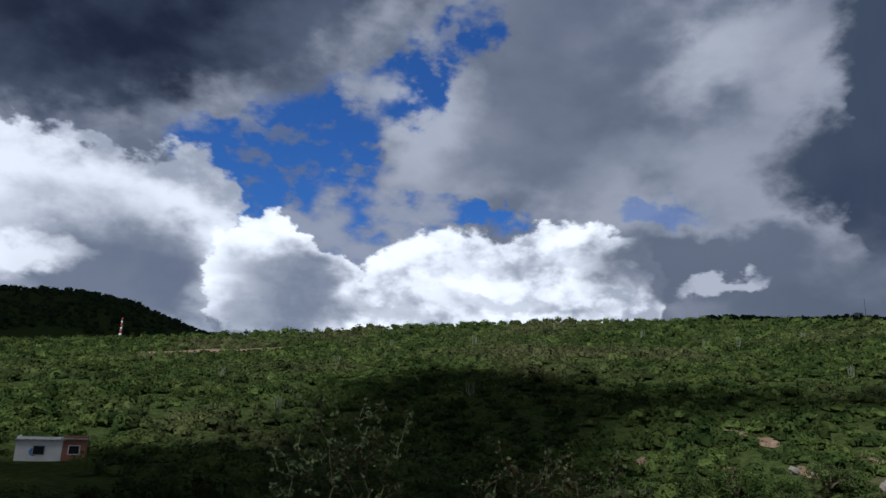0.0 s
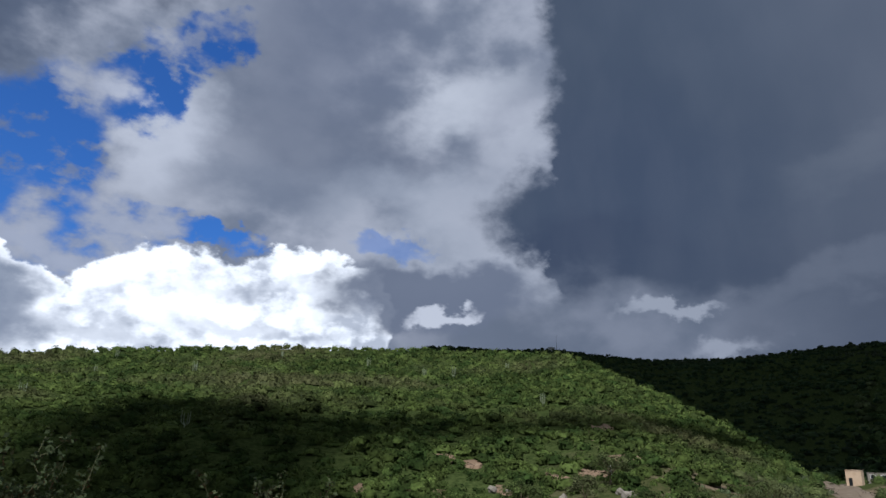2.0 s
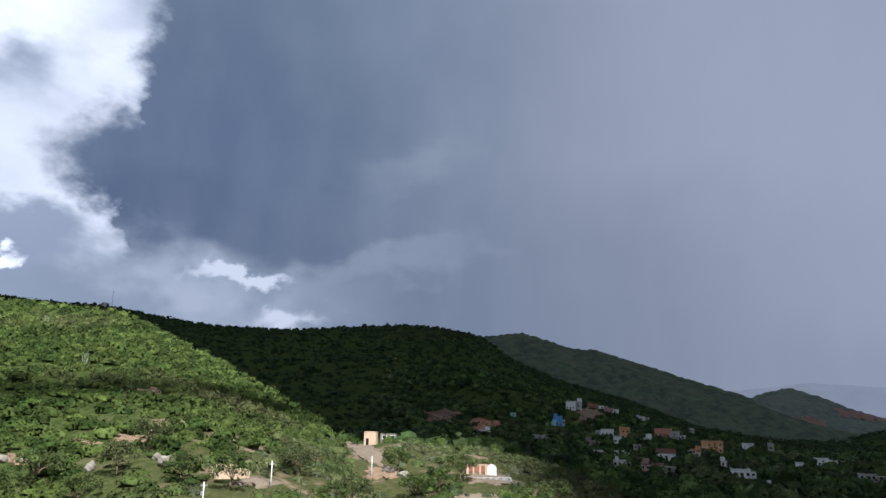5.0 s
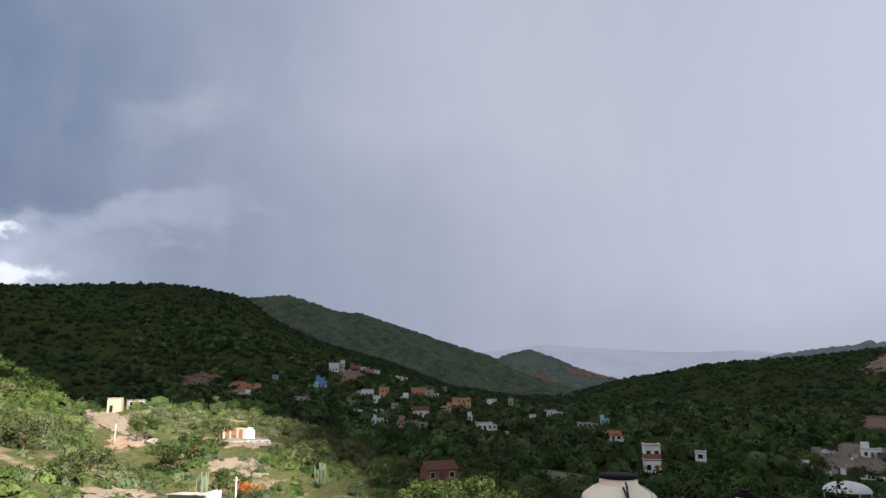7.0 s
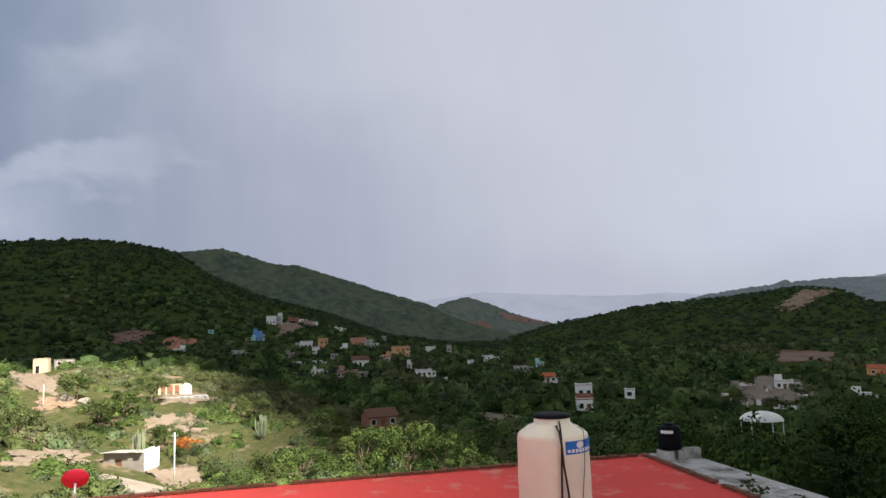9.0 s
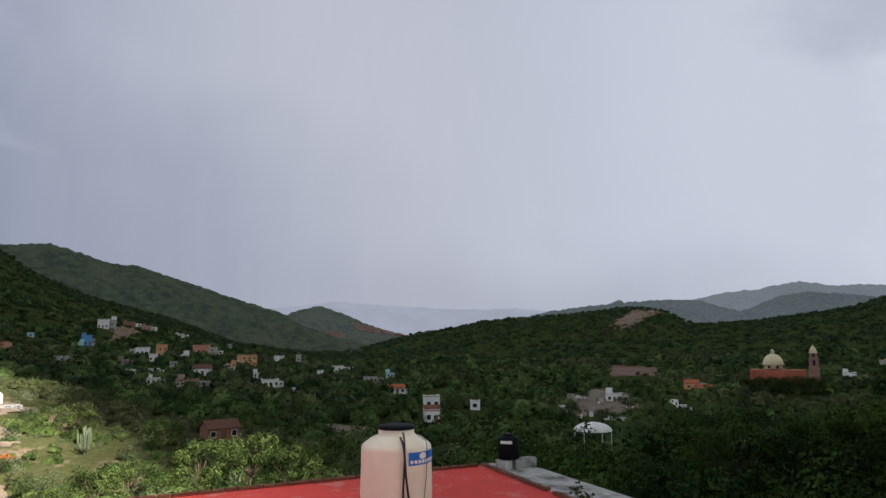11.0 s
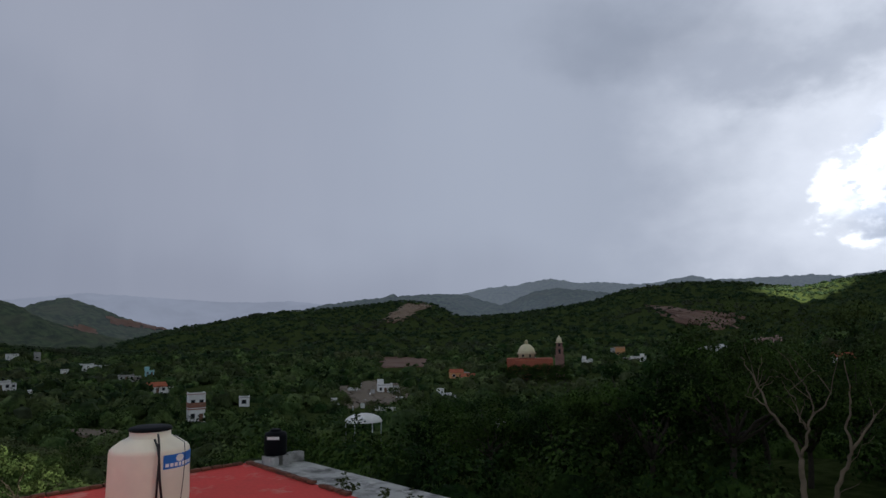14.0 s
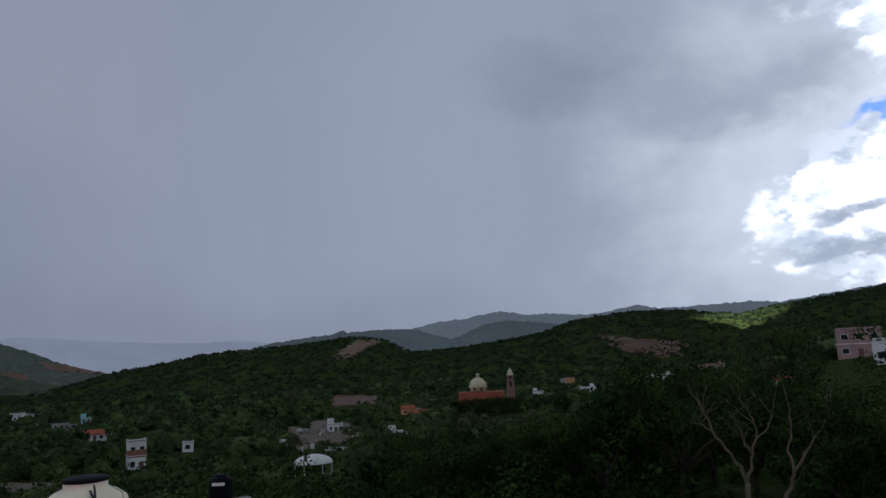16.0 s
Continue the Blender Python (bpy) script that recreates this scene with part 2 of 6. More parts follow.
def leaf_material(name, dark, light, dry, patch=0.16, dry_share=0.62, thin=0.26, vary=0.4, grain=1.6):
    """Foliage: every leaf cluster and every bush differs a little."""
    m, k = material(name)
    per_bush = k.noise(k.pos, patch, 2, 0.5)[0]
    broad = k.noise(k.pos, patch * 0.11, 3, 0.55)[0]
    c = k.mix(k.step(per_bush, 0.36, 0.64), dark, light)
    c = k.mix(k.step(broad, dry_share - 0.14, dry_share + 0.1, 0.0, 0.75), c, dry)
    c = k.mix(k.step(k.island, 0.0, 1.0, 0.0, 0.18, False), c, tuple(0.35 * v for v in dark))
    a = k.tree.nodes.new("ShaderNodeAttribute")
    a.attribute_name = "hue"
    c = k.scale(c, k.step(a.outputs["Fac"], 0.0, 1.0, 1.0 - vary, 1.0 + vary, False))
    tuft = k.noise(k.pos, grain, 3, 0.6)[0]
    c = k.scale(c, k.step(tuft, 0.34, 0.64, 0.68, 1.18))
    b = finish(k, c, 0.8, bump=tuft, strength=0.5, distance=0.3 / grain, spec=0.04)
    t = k.tree.nodes.new("ShaderNodeBsdfTranslucent")
    k.link(c, t.inputs[0])
    mixer = k.tree.nodes.new("ShaderNodeMixShader")
    mixer.inputs[0].default_value = thin
    k.link(b.outputs[0], mixer.inputs[1]), k.link(t.outputs[0], mixer.inputs[2])
    k.link(mixer.outputs[0], k.out.inputs[0])
    return m


def worn_material(name, base, stain, scale=1.2, amount=0.5, rough=0.85, bump=0.25, second=None, fine=18.0, spec=0.25):
    """Paint, plaster, concrete or earth with broad stains, fine grain and relief."""
    m, k = material(name)
    broad = k.noise(k.pos, scale, 5, 0.6)[0]
    grain = k.noise(k.pos, scale * fine, 4, 0.6)[0]
    c = k.mix(k.step(broad, 0.42, 0.68, 0.0, amount), base, stain)
    if second is not None:
        spots = k.noise(k.pos, scale * 2.7, 6, 0.65)[0]
        c = k.mix(k.step(spots, 0.56, 0.66, 0.0, 0.8), c, second)
    c = k.mix(k.step(grain, 0.3, 0.7, 0.0, 0.22), c, tuple(0.55 * v for v in base))
    finish(k, c, rough, bump=grain, strength=bump, distance=0.015, spec=spec)
    return m


def plain_material(name, base, rough=0.5, metal=0.0, vary=0.12, scale=6.0, spec=0.4):
    m, k = material(name)
    n = k.noise(k.pos, scale, 4, 0.6)[0]
    c = k.mix(k.step(n, 0.35, 0.65, 0.0, vary), base, tuple(0.5 * v for v in base))
    finish(k, c, rough, metal, spec=spec)
    return m


def ground_material():
    m, k = material("scrub_ground")
    broad = k.noise(k.pos, 0.012, 5, 0.6)[0]
    mid = k.noise(k.pos, 0.09, 5, 0.6)[0]
    fine = k.noise(k.pos, 0.9, 6, 0.65)[0]
    c = k.mix(k.step(fine, 0.35, 0.65), (0.028, 0.042, 0.013), (0.060, 0.078, 0.026))
    slope = k.step(k.vec("LENGTH", k.vec("SUBTRACT", k.pos, (128.0, 24.0, -14.0))), 44, 82, 1.0, 0.0)
    grass = k.mix(k.step(fine, 0.3, 0.7), (0.038, 0.048, 0.018), (0.076, 0.074, 0.034))
    c = k.mix(slope, c, grass)
    bare = k.math("MULTIPLY", k.step(mid, 0.52, 0.64), slope)
    earth = k.mix(k.step(fine, 0.3, 0.7), (0.12, 0.090, 0.060), (0.195, 0.152, 0.108))
    c = k.mix(bare, c, earth)
    finish(k, c, 0.95, bump=fine, strength=0.6, distance=0.5, spec=0.0)
    return m


M_GROUND = ground_material()
M_HILL = leaf_material("hill_scrub_leaves", (0.036, 0.062, 0.017), (0.096, 0.132, 0.036), (0.120, 0.116, 0.058), 0.12, 0.60, 0.3, 0.42, 0.9)
M_FAR = leaf_material("far_wood_leaves", (0.018, 0.038, 0.015), (0.046, 0.072, 0.026), (0.058, 0.062, 0.036), 0.07, 0.62, 0.12, 0.24, 0.5)
M_VALLEY = leaf_material("valley_tree_leaves", (0.018, 0.042, 0.012), (0.088, 0.132, 0.040), (0.100, 0.104, 0.050), 0.11, 0.6, 0.12, 0.5, 1.1)
M_NEAR = leaf_material("tree_leaves", (0.044, 0.074, 0.021), (0.112, 0.155, 0.046), (0.135, 0.135, 0.072), 0.30, 0.58, 0.32)
# tree green copied darker, for trees and thicket standing in shade
M_SHADE_THICKET = leaf_material("shaded_thicket_leaves", (0.012, 0.030, 0.007), (0.056, 0.096, 0.020), (0.066, 0.078, 0.026), 0.30, 0.62, 0.15, 0.4, 3.2)
M_FLAME = leaf_material("orange_blossom", (0.30, 0.10, 0.025), (0.42, 0.15, 0.04), (0.12, 0.11, 0.04), 0.5)
M_PALE = leaf_material("pale_bush_leaves", (0.075, 0.105, 0.050), (0.135, 0.165, 0.085), (0.16, 0.152, 0.100), 0.3, 0.62, 0.32)
M_BARK = worn_material("pale_bark", (0.19, 0.145, 0.10), (0.09, 0.068, 0.045), 2.0, 0.7, 0.9, 0.5)
M_DARKBARK = worn_material("dark_bark", (0.055, 0.045, 0.034), (0.025, 0.021, 0.016), 2.0, 0.7, 0.9, 0.5)
M_CACTUS = worn_material("cactus_skin", (0.20, 0.24, 0.15), (0.30, 0.32, 0.23), 0.8, 0.6, 0.7)
M_RED = worn_material("red_roof_paint", (0.74, 0.085, 0.075), (0.58, 0.09, 0.075), 0.45, 0.7, 0.9, 0.2, (0.66, 0.24, 0.20), 26.0, 0.08)
M_BRICK = worn_material("edge_brick", (0.20, 0.075, 0.045), (0.09, 0.05, 0.04), 3.0, 0.7, 0.9, 0.5)
M_CONCRETE = worn_material("grey_concrete", (0.44, 0.43, 0.41), (0.07, 0.07, 0.066), 1.6, 1.0, 0.9, 0.6, (0.62, 0.61, 0.58))
M_WALL = worn_material("house_plaster", (0.55, 0.50, 0.44), (0.35, 0.31, 0.27), 0.6, 0.6, 0.9, 0.3)
M_CREAM = plain_material("cream_polyethylene", (0.80, 0.725, 0.585), 0.45, 0.0, 0.14, 2.2)
M_BLACK = plain_material("black_polyethylene", (0.006, 0.007, 0.009), 0.6, 0.0, 0.12, 6.0, 0.06)


# ---------------------------------------------------------------- meshes
def part(name, bm, mat, parent=None, label=""):
    me = bpy.data.meshes.new(name)
    bm.to_mesh(me)
    bm.free()
    me.materials.append(mat)
    ob = new(name, me)
    if parent is not None:
        ob.parent = parent
    return tagged(ob, label)


def quads_mesh(name, verts, faces, mat):
    """A mesh of many quads from arrays."""
    me = bpy.data.meshes.new(name)
    me.vertices.add(len(verts))
    me.vertices.foreach_set("co", np.ascontiguousarray(verts, dtype=np.float32).ravel())
    me.loops.add(4 * len(faces))
    me.loops.foreach_set("vertex_index", np.ascontiguousarray(faces, dtype=np.int32).ravel())
    me.polygons.add(len(faces))
    me.polygons.foreach_set("loop_start", np.arange(0, 4 * len(faces), 4, dtype=np.int32))
    me.update(calc_edges=True)
    me.materials.append(mat)
    return me


def leaf_cards(rng, base, radius, tall, count, size, low=-0.25, lobes=0.35, upright=0.0, inner=0.62):
    """Leaf clusters on the outer shell of uneven crowns. base: foot points; tall: height over width."""
    n = len(base)
    d = rng.normal(size=(n, count, 3))
    d /= np.linalg.norm(d, axis=2, keepdims=True)
    d[..., 2] = np.where(d[..., 2] < low, -d[..., 2], d[..., 2])
    ph = rng.uniform(0, 6.28, (n, 1, 3))
    az = np.arctan2(d[..., 1], d[..., 0])
    lob = 1 + lobes * (0.5 * np.sin(2 * az + ph[..., 0]) + 0.35 * np.sin(3 * az + ph[..., 1]) + 0.4 * np.sin(4 * d[..., 2] + ph[..., 2] + az))
    rad = radius[:, None] * lob * rng.uniform(inner, 1.06, (n, count))
    pos = d * rad[..., None]
    pos[..., 2] = pos[..., 2] * tall[:, None] + (radius * tall * 0.62)[:, None]
    pos += base[:, None, :]
    dome = d / np.stack([np.ones(n), np.ones(n), np.clip(tall, 0.5, 1.2)], axis=-1)[:, None, :] * 0.75 + rng.normal(scale=0.42, size=d.shape)
    dome[..., 2] += 0.55
    dome /= np.linalg.norm(dome, axis=2, keepdims=True)
    hue = np.repeat(rng.uniform(0, 1, n), count * 4)
    nor = d + rng.normal(scale=0.32, size=d.shape)
    nor[..., 2] += upright
    nor /= np.linalg.norm(nor, axis=2, keepdims=True)
    t = np.cross(nor, rng.normal(size=d.shape))
    t /= np.linalg.norm(t, axis=2, keepdims=True)
    b = np.cross(nor, t)
    s = (radius[:, None] * size * rng.uniform(0.55, 1.35, (n, count)))[..., None]
    if size < 0:
        s = (-size * rng.uniform(0.55, 1.35, (n, count)))[..., None]
    v = np.stack([pos - t * s, pos - b * s * 0.62 + nor * s * 0.15, pos + t * s, pos + b * s * 0.62 - nor * s * 0.1], axis=2).reshape(-1, 3)
    return v, np.repeat(dome.reshape(-1, 3), 4, axis=0), hue


def crown_cores(rng, base, radius, tall, segs=9, rings=5, lobes=0.3):
    """The closed inner mass of many crowns, each lumpy in its own way."""
    n = len(base)
    polar = np.linspace(0.02, 2.0, rings)[None, :, None]
    az = (np.arange(segs) * 2 * np.pi / segs)[None, None, :] + rng.uniform(0, 6.28, (n, 1, 1))
    d = np.stack([np.sin(polar) * np.cos(az), np.sin(polar) * np.sin(az), np.cos(polar) + 0 * az], axis=-1)
    ph = rng.uniform(0, 6.28, (n, 1, 1, 3))
    lob = 1 + lobes * np.sin(polar) * (0.5 * np.sin(2 * az + ph[..., 0]) + 0.4 * np.sin(3 * az + ph[..., 1])) + rng.normal(scale=0.2, size=(n, rings, segs)) * np.sin(polar)
    p = d * (radius[:, None, None] * lob)[..., None]
    p[..., 2] = p[..., 2] * tall[:, None, None] + (radius * tall * 0.62)[:, None, None]
    p += base[:, None, None, :]
    side = np.roll(p, -1, axis=2) - np.roll(p, 1, axis=2)
    nor = np.cross(np.gradient(p, axis=1), side)
    nor /= np.linalg.norm(nor, axis=3, keepdims=True) + 1e-9
    nor[:, 0] = (0, 0, 1)
    nor = nor * 0.7 + np.array([0, 0, 0.45]) + rng.normal(scale=0.22, size=nor.shape)
    nor /= np.linalg.norm(nor, axis=3, keepdims=True) + 1e-9
    k = (np.arange(n) * rings * segs)[:, None, None] + (np.arange(rings - 1) * segs)[None, :, None]
    a, b = np.arange(segs)[None, None, :], (np.arange(segs)[None, None, :] + 1) % segs
    f = np.stack([k + a, k + segs + a, k + segs + b, k + b], axis=-1).reshape(-1, 4)
    return p.reshape(-1, 3), f, nor.reshape(-1, 3), np.repeat(rng.uniform(0, 1, n), rings * segs)


def leaf_mesh(name, leaves, mat, cores=None):
    """Leaves that curve with their crown; every crown has a hue of its own."""
    v, dome, hue = leaves
    f = np.arange(len(v), dtype=np.int32).reshape(-1, 4)
    if cores is not None:
        f = np.concatenate([f, cores[1] + len(v)])
        v, dome, hue = np.concatenate([v, cores[0]]), np.concatenate([dome, cores[2]]), np.concatenate([hue, cores[3]])
    me = quads_mesh(name, v, f, mat)
    me.polygons.foreach_set("use_smooth", np.ones(len(f), dtype=bool))
    me.attributes.new("custom_normal", "FLOAT_VECTOR", "POINT").data.foreach_set("vector", np.ascontiguousarray(dome, dtype=np.float32).ravel())
    me.attributes.new("hue", "FLOAT", "POINT").data.foreach_set("value", np.ascontiguousarray(hue, dtype=np.float32))
    return me


# ---------------------------------------------------------------- lie of the land
def table(x, pairs):
    return np.interp(x, [p[0] for p in pairs], [p[1] for p in pairs])


def smooth(u):
    u = np.clip(u, 0, 1)
    return u * u * (3 - 2 * u)


def rough_noise(x, y, scale, seed):
    """Cheap rolling unevenness from a few sine waves."""
    r = np.random.default_rng(seed)
    z = np.zeros(np.shape(x))
    for o in range(4):
        for _ in range(3):
            th, ph, f = r.uniform(0, 6.28), r.uniform(0, 6.28), (2 ** o) / scale * r.uniform(0.8, 1.25)
            z += 0.55 ** o * np.sin((x * np.cos(th) + y * np.sin(th)) * f * 6.28 + ph)
    return z / 4.0


# ridges: far edge (metres), foot (metres), level of the foot, crest as bearing and angle of height
NEAR_CREST = [(-60, 1.5), (-30, 2.6), (-16, 3.35), (-3, 4.85), (8, 6.05), (20, 7.1), (25, 7.45), (38, 7.65), (49, 7.4), (52, 6.3), (57, 3.9), (61, 1.9), (64.4, -0.1), (67, -1.6), (72, -4.5), (78, -6.5), (86, -10), (94, -17), (110, -30)]
NEAR_DIST = [(-60, 430), (30, 430), (47, 400), (57, 310), (66, 225), (74, 180)]
BACK_CREST = [(-60, 4.5), (-17, 7.0), (-12, 7.4), (-8.4, 7.0), (-3, 5.1), (8, 3.0), (30, 5.5), (37.5, 7.7), (39, 8.0), (43.5, 7.65), (48, 7.7), (56, 6.75), (61, 6.7), (66, 7.0), (71.8, 7.5), (75.6, 7.2), (78.4, 6.5), (80.9, 4.75),
              (84.3, 3.25), (87.3, 2.35), (90.5, 1.4), (95, -0.3), (99, -1.15), (104, -1.5), (110, -1.9)]
RIGHT_CREST = [(104, -1.2), (109.4, 0.25), (112.6, 0.7), (115.6, 1.3), (119, 1.6), (121, 1.7), (124.5, 2.0), (126.5, 2.3), (128.3, 2.28), (130.2, 1.95), (131.6, 1.15), (133.5, 0.5), (137, -0.4)]
SOUTH_CREST = [(122, -1.5), (128, -0.3), (132, 0.85), (136.7, 1.1), (141.5, 1.75), (143.4, 2.1), (145.3, 2.75), (147.5, 3.15), (151, 3.35), (154.7, 3.2), (158.6, 2.65), (160.5, 3.05), (164.7, 3.6), (170, 4.2), (185, 5.0), (215, 3.0)]


def ridge(b, r, crest, far, foot, level, shape=0.25, fall=0.28):
    top = far * np.tan(np.radians(table(b, crest)))
    u = (r - foot) / (far - foot)
    up = np.clip(u, 0, 1)
    z = level + (top - level) * ((1 - shape) * up + shape * up * up * (3 - 2 * up))
    z = z - np.where(u > 1, (r - far) * fall, 0)
    return np.where(u < 0, level - (foot - r) * 0.3, z)


def land(x, y):
    """Height of the ground."""
    x, y = np.asarray(x, float), np.asarray(y, float)
    r = np.hypot(x, y) + 1e-6
    b = np.degrees(np.arctan2(x, y))
    b = np.where(b < -110, b + 360, b)
    foot = table(b, [(-40, -8.6), (-12, -8.6), (20, -9.5), (45, -12.5), (60, -16.5), (70, -19), (85, -20.5), (110, -20), (130, -18), (150, -14), (166, -7.0), (185, -6), (240, -7)])
    deep = table(b, [(-40, -9), (60, -12), (72, -7), (80, -10), (90, -17), (100, -22), (115, -24), (140, -25), (158, -14), (164, -3.5), (170, -2.2), (240, -4)])
    z = np.where(r < 20, -6.4, 0.0)
    z = np.where(r >= 20, -6.4 + (foot + 6.4) * smooth((r - 20) / 85), z)
    z = np.where(r >= 105, foot + (deep - foot) * smooth((r - 105) / 75), z)
    z = z + rough_noise(x, y, 70, 3) * 0.8 * smooth((r - 25) / 60)
    near_far = table(b, NEAR_DIST)
    z = np.maximum(z, ridge(b, r, NEAR_CREST, near_far, 0.28 * near_far, foot, -0.55) + rough_noise(x, y, 60, 5) * 1.2 * smooth((near_far - r) / 120 + 0.2))
    rough = rough_noise(x, y, 190, 7) * 7
    for crest, far, foot_r, level in ((BACK_CREST, 930, 380, table(b, [(92, -14), (108, -27)])), (RIGHT_CREST, 1250, 620, -26), (SOUTH_CREST, 1350, 560, -22)):
        bump_room = smooth((far - r) / 250) * smooth((r - foot_r) / 150)
        z = np.maximum(z, ridge(b, r, crest, far, foot_r, level, 0.3) + rough * bump_room)
    return np.maximum(z, -30 - 0 * r)


def build_ground():
    fine_b = np.arange(-40, 186, 0.6)
    coarse_b = np.arange(190, 320, 5.0)
    b = np.radians(np.concatenate([fine_b, coarse_b]))
    r = np.concatenate([np.linspace(0.5, 20, 6), np.geomspace(22, 1700, 160), np.geomspace(1800, 4700, 8)])
    bb, rr = np.meshgrid(b, r)
    x, y = rr * np.sin(bb), rr * np.cos(bb)
    v = np.stack([x, y, land(x, y)], axis=-1).reshape(-1, 3)
    nb, nr = len(b), len(r)
    i, j = np.meshgrid(np.arange(nr - 1), np.arange(nb), indexing="ij")
    j2 = (j + 1) % nb
    f = np.stack([i * nb + j, (i + 1) * nb + j, (i + 1) * nb + j2, i * nb + j2], axis=-1).reshape(-1, 4)[:, ::-1]
    me = quads_mesh("ground", v, f, M_GROUND)
    me.polygons.foreach_set("use_smooth", np.ones(len(f), dtype=bool))
    tagged(new("ground", me), "scrub-covered hillsides and valley floor with bare earth", "ground", kind="structure")


build_ground()


def far_mountain(name, crest, dist, haze, label, haze_share=1.0, deep=420, relief=0.0, rough=0.05):
    """A far range: gullied slopes up to a ridge, rain haze added as glow."""
    m, k = material(name + "_haze_glow")
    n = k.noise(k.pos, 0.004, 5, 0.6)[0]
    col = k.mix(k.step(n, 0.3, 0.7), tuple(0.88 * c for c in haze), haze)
    # haze of rain and air painted as emission, mixed over the slope
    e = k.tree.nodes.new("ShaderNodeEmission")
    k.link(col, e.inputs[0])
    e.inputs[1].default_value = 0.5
    if haze_share < 1.0:
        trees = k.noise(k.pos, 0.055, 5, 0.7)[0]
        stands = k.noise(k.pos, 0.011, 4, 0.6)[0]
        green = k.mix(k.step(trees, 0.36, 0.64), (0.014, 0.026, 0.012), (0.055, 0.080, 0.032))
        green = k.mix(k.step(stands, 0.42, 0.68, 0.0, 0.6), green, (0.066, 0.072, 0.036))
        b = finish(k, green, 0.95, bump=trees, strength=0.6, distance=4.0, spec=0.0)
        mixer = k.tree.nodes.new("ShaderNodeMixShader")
        mixer.inputs[0].default_value = haze_share
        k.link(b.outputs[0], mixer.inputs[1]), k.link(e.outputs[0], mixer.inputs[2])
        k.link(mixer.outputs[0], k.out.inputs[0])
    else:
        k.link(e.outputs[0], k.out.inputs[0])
    b = np.arange(crest[0][0], crest[-1][0], 0.1)
    rng = np.random.default_rng(int(dist))
    el = table(b, crest) + rough * np.convolve(rng.normal(size=len(b)), np.ones(3) / 3, "same")
    rows = []
    steps = list(np.linspace(0, 1, 26)) + [1.3]
    for u in steps:
        rr = dist - deep * (1 - u)
        up = min(u, 1.0) ** 0.85 - max(0.0, u - 1.0) * 1.5
        x, y = rr * np.sin(np.radians(b)), rr * np.cos(np.radians(b))
        gully = relief * (np.abs(rough_noise(x, y, dist * 0.16, 21)) - 0.25) * math.sin(math.pi * min(u, 1.0))
        rows.append(np.stack([x, y, (rr * np.tan(np.radians(el)) + 32) * up - 32 + gully], axis=-1))
    v = np.concatenate(rows)
    nb = len(b)
    i, j = np.meshgrid(np.arange(len(steps) - 1), np.arange(nb - 1), indexing="ij")
    f = np.stack([i * nb + j, i * nb + j + 1, (i + 1) * nb + j + 1, (i + 1) * nb + j], axis=-1).reshape(-1, 4)
    me = quads_mesh(name, v, f, m)
    me.polygons.foreach_set("use_smooth", np.ones(len(f), dtype=bool))
    tagged(new(name, me), label, "backdrop", kind="structure")
    return v.reshape(len(steps), nb, 3), b


def in_quad(b, e, q):
    inside = np.ones(np.shape(b), bool)
    for (b0, e0), (b1, e1) in zip(q, q[1:] + q[:1]):
        inside &= (b1 - b0) * (e - e0) - (e1 - e0) * (b - b0) <= 0
    return inside


def far_scar(name, label, slope, q, mat):
    """Bare ground on a far slope: the cells of the slope inside the corners, lifted a little."""
    grid, b = slope
    e = np.degrees(np.arctan2(grid[..., 2], np.hypot(grid[..., 0], grid[..., 1])))
    v = grid.copy()
    v[..., :2] *= 0.9985
    v[..., 2] += 1.5
    nb = len(b)
    wob = 0.25 * rough_noise(grid[..., 0], grid[..., 1], 90, 31)
    keep = in_quad(b[None, :] + wob, e + wob * 0.3, q)
    f = [(i * nb + j, i * nb + j + 1, (i + 1) * nb + j + 1, (i + 1) * nb + j) for i in range(len(grid) - 2) for j in range(nb - 1) if keep[i, j]]
    me = quads_mesh(name, v.reshape(-1, 3), np.array(f), mat)
    me.polygons.foreach_set("use_smooth", np.ones(len(f), dtype=bool))
    tagged(new(name, me), label, "ground", kind="structure")


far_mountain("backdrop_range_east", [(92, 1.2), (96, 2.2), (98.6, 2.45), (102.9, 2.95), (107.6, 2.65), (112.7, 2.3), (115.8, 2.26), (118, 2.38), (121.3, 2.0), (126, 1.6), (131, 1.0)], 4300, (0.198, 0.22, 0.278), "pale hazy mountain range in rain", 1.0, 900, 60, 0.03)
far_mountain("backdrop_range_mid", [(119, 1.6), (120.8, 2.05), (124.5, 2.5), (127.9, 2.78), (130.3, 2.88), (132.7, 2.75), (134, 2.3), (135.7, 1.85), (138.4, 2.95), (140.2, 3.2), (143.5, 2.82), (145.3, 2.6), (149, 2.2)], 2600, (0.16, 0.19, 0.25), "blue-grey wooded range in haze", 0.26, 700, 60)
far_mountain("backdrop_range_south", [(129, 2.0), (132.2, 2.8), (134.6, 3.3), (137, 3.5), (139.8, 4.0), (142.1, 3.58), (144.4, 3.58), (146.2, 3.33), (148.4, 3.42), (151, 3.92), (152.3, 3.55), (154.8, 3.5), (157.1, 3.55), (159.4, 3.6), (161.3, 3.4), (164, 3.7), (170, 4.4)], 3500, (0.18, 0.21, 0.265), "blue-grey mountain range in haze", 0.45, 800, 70)
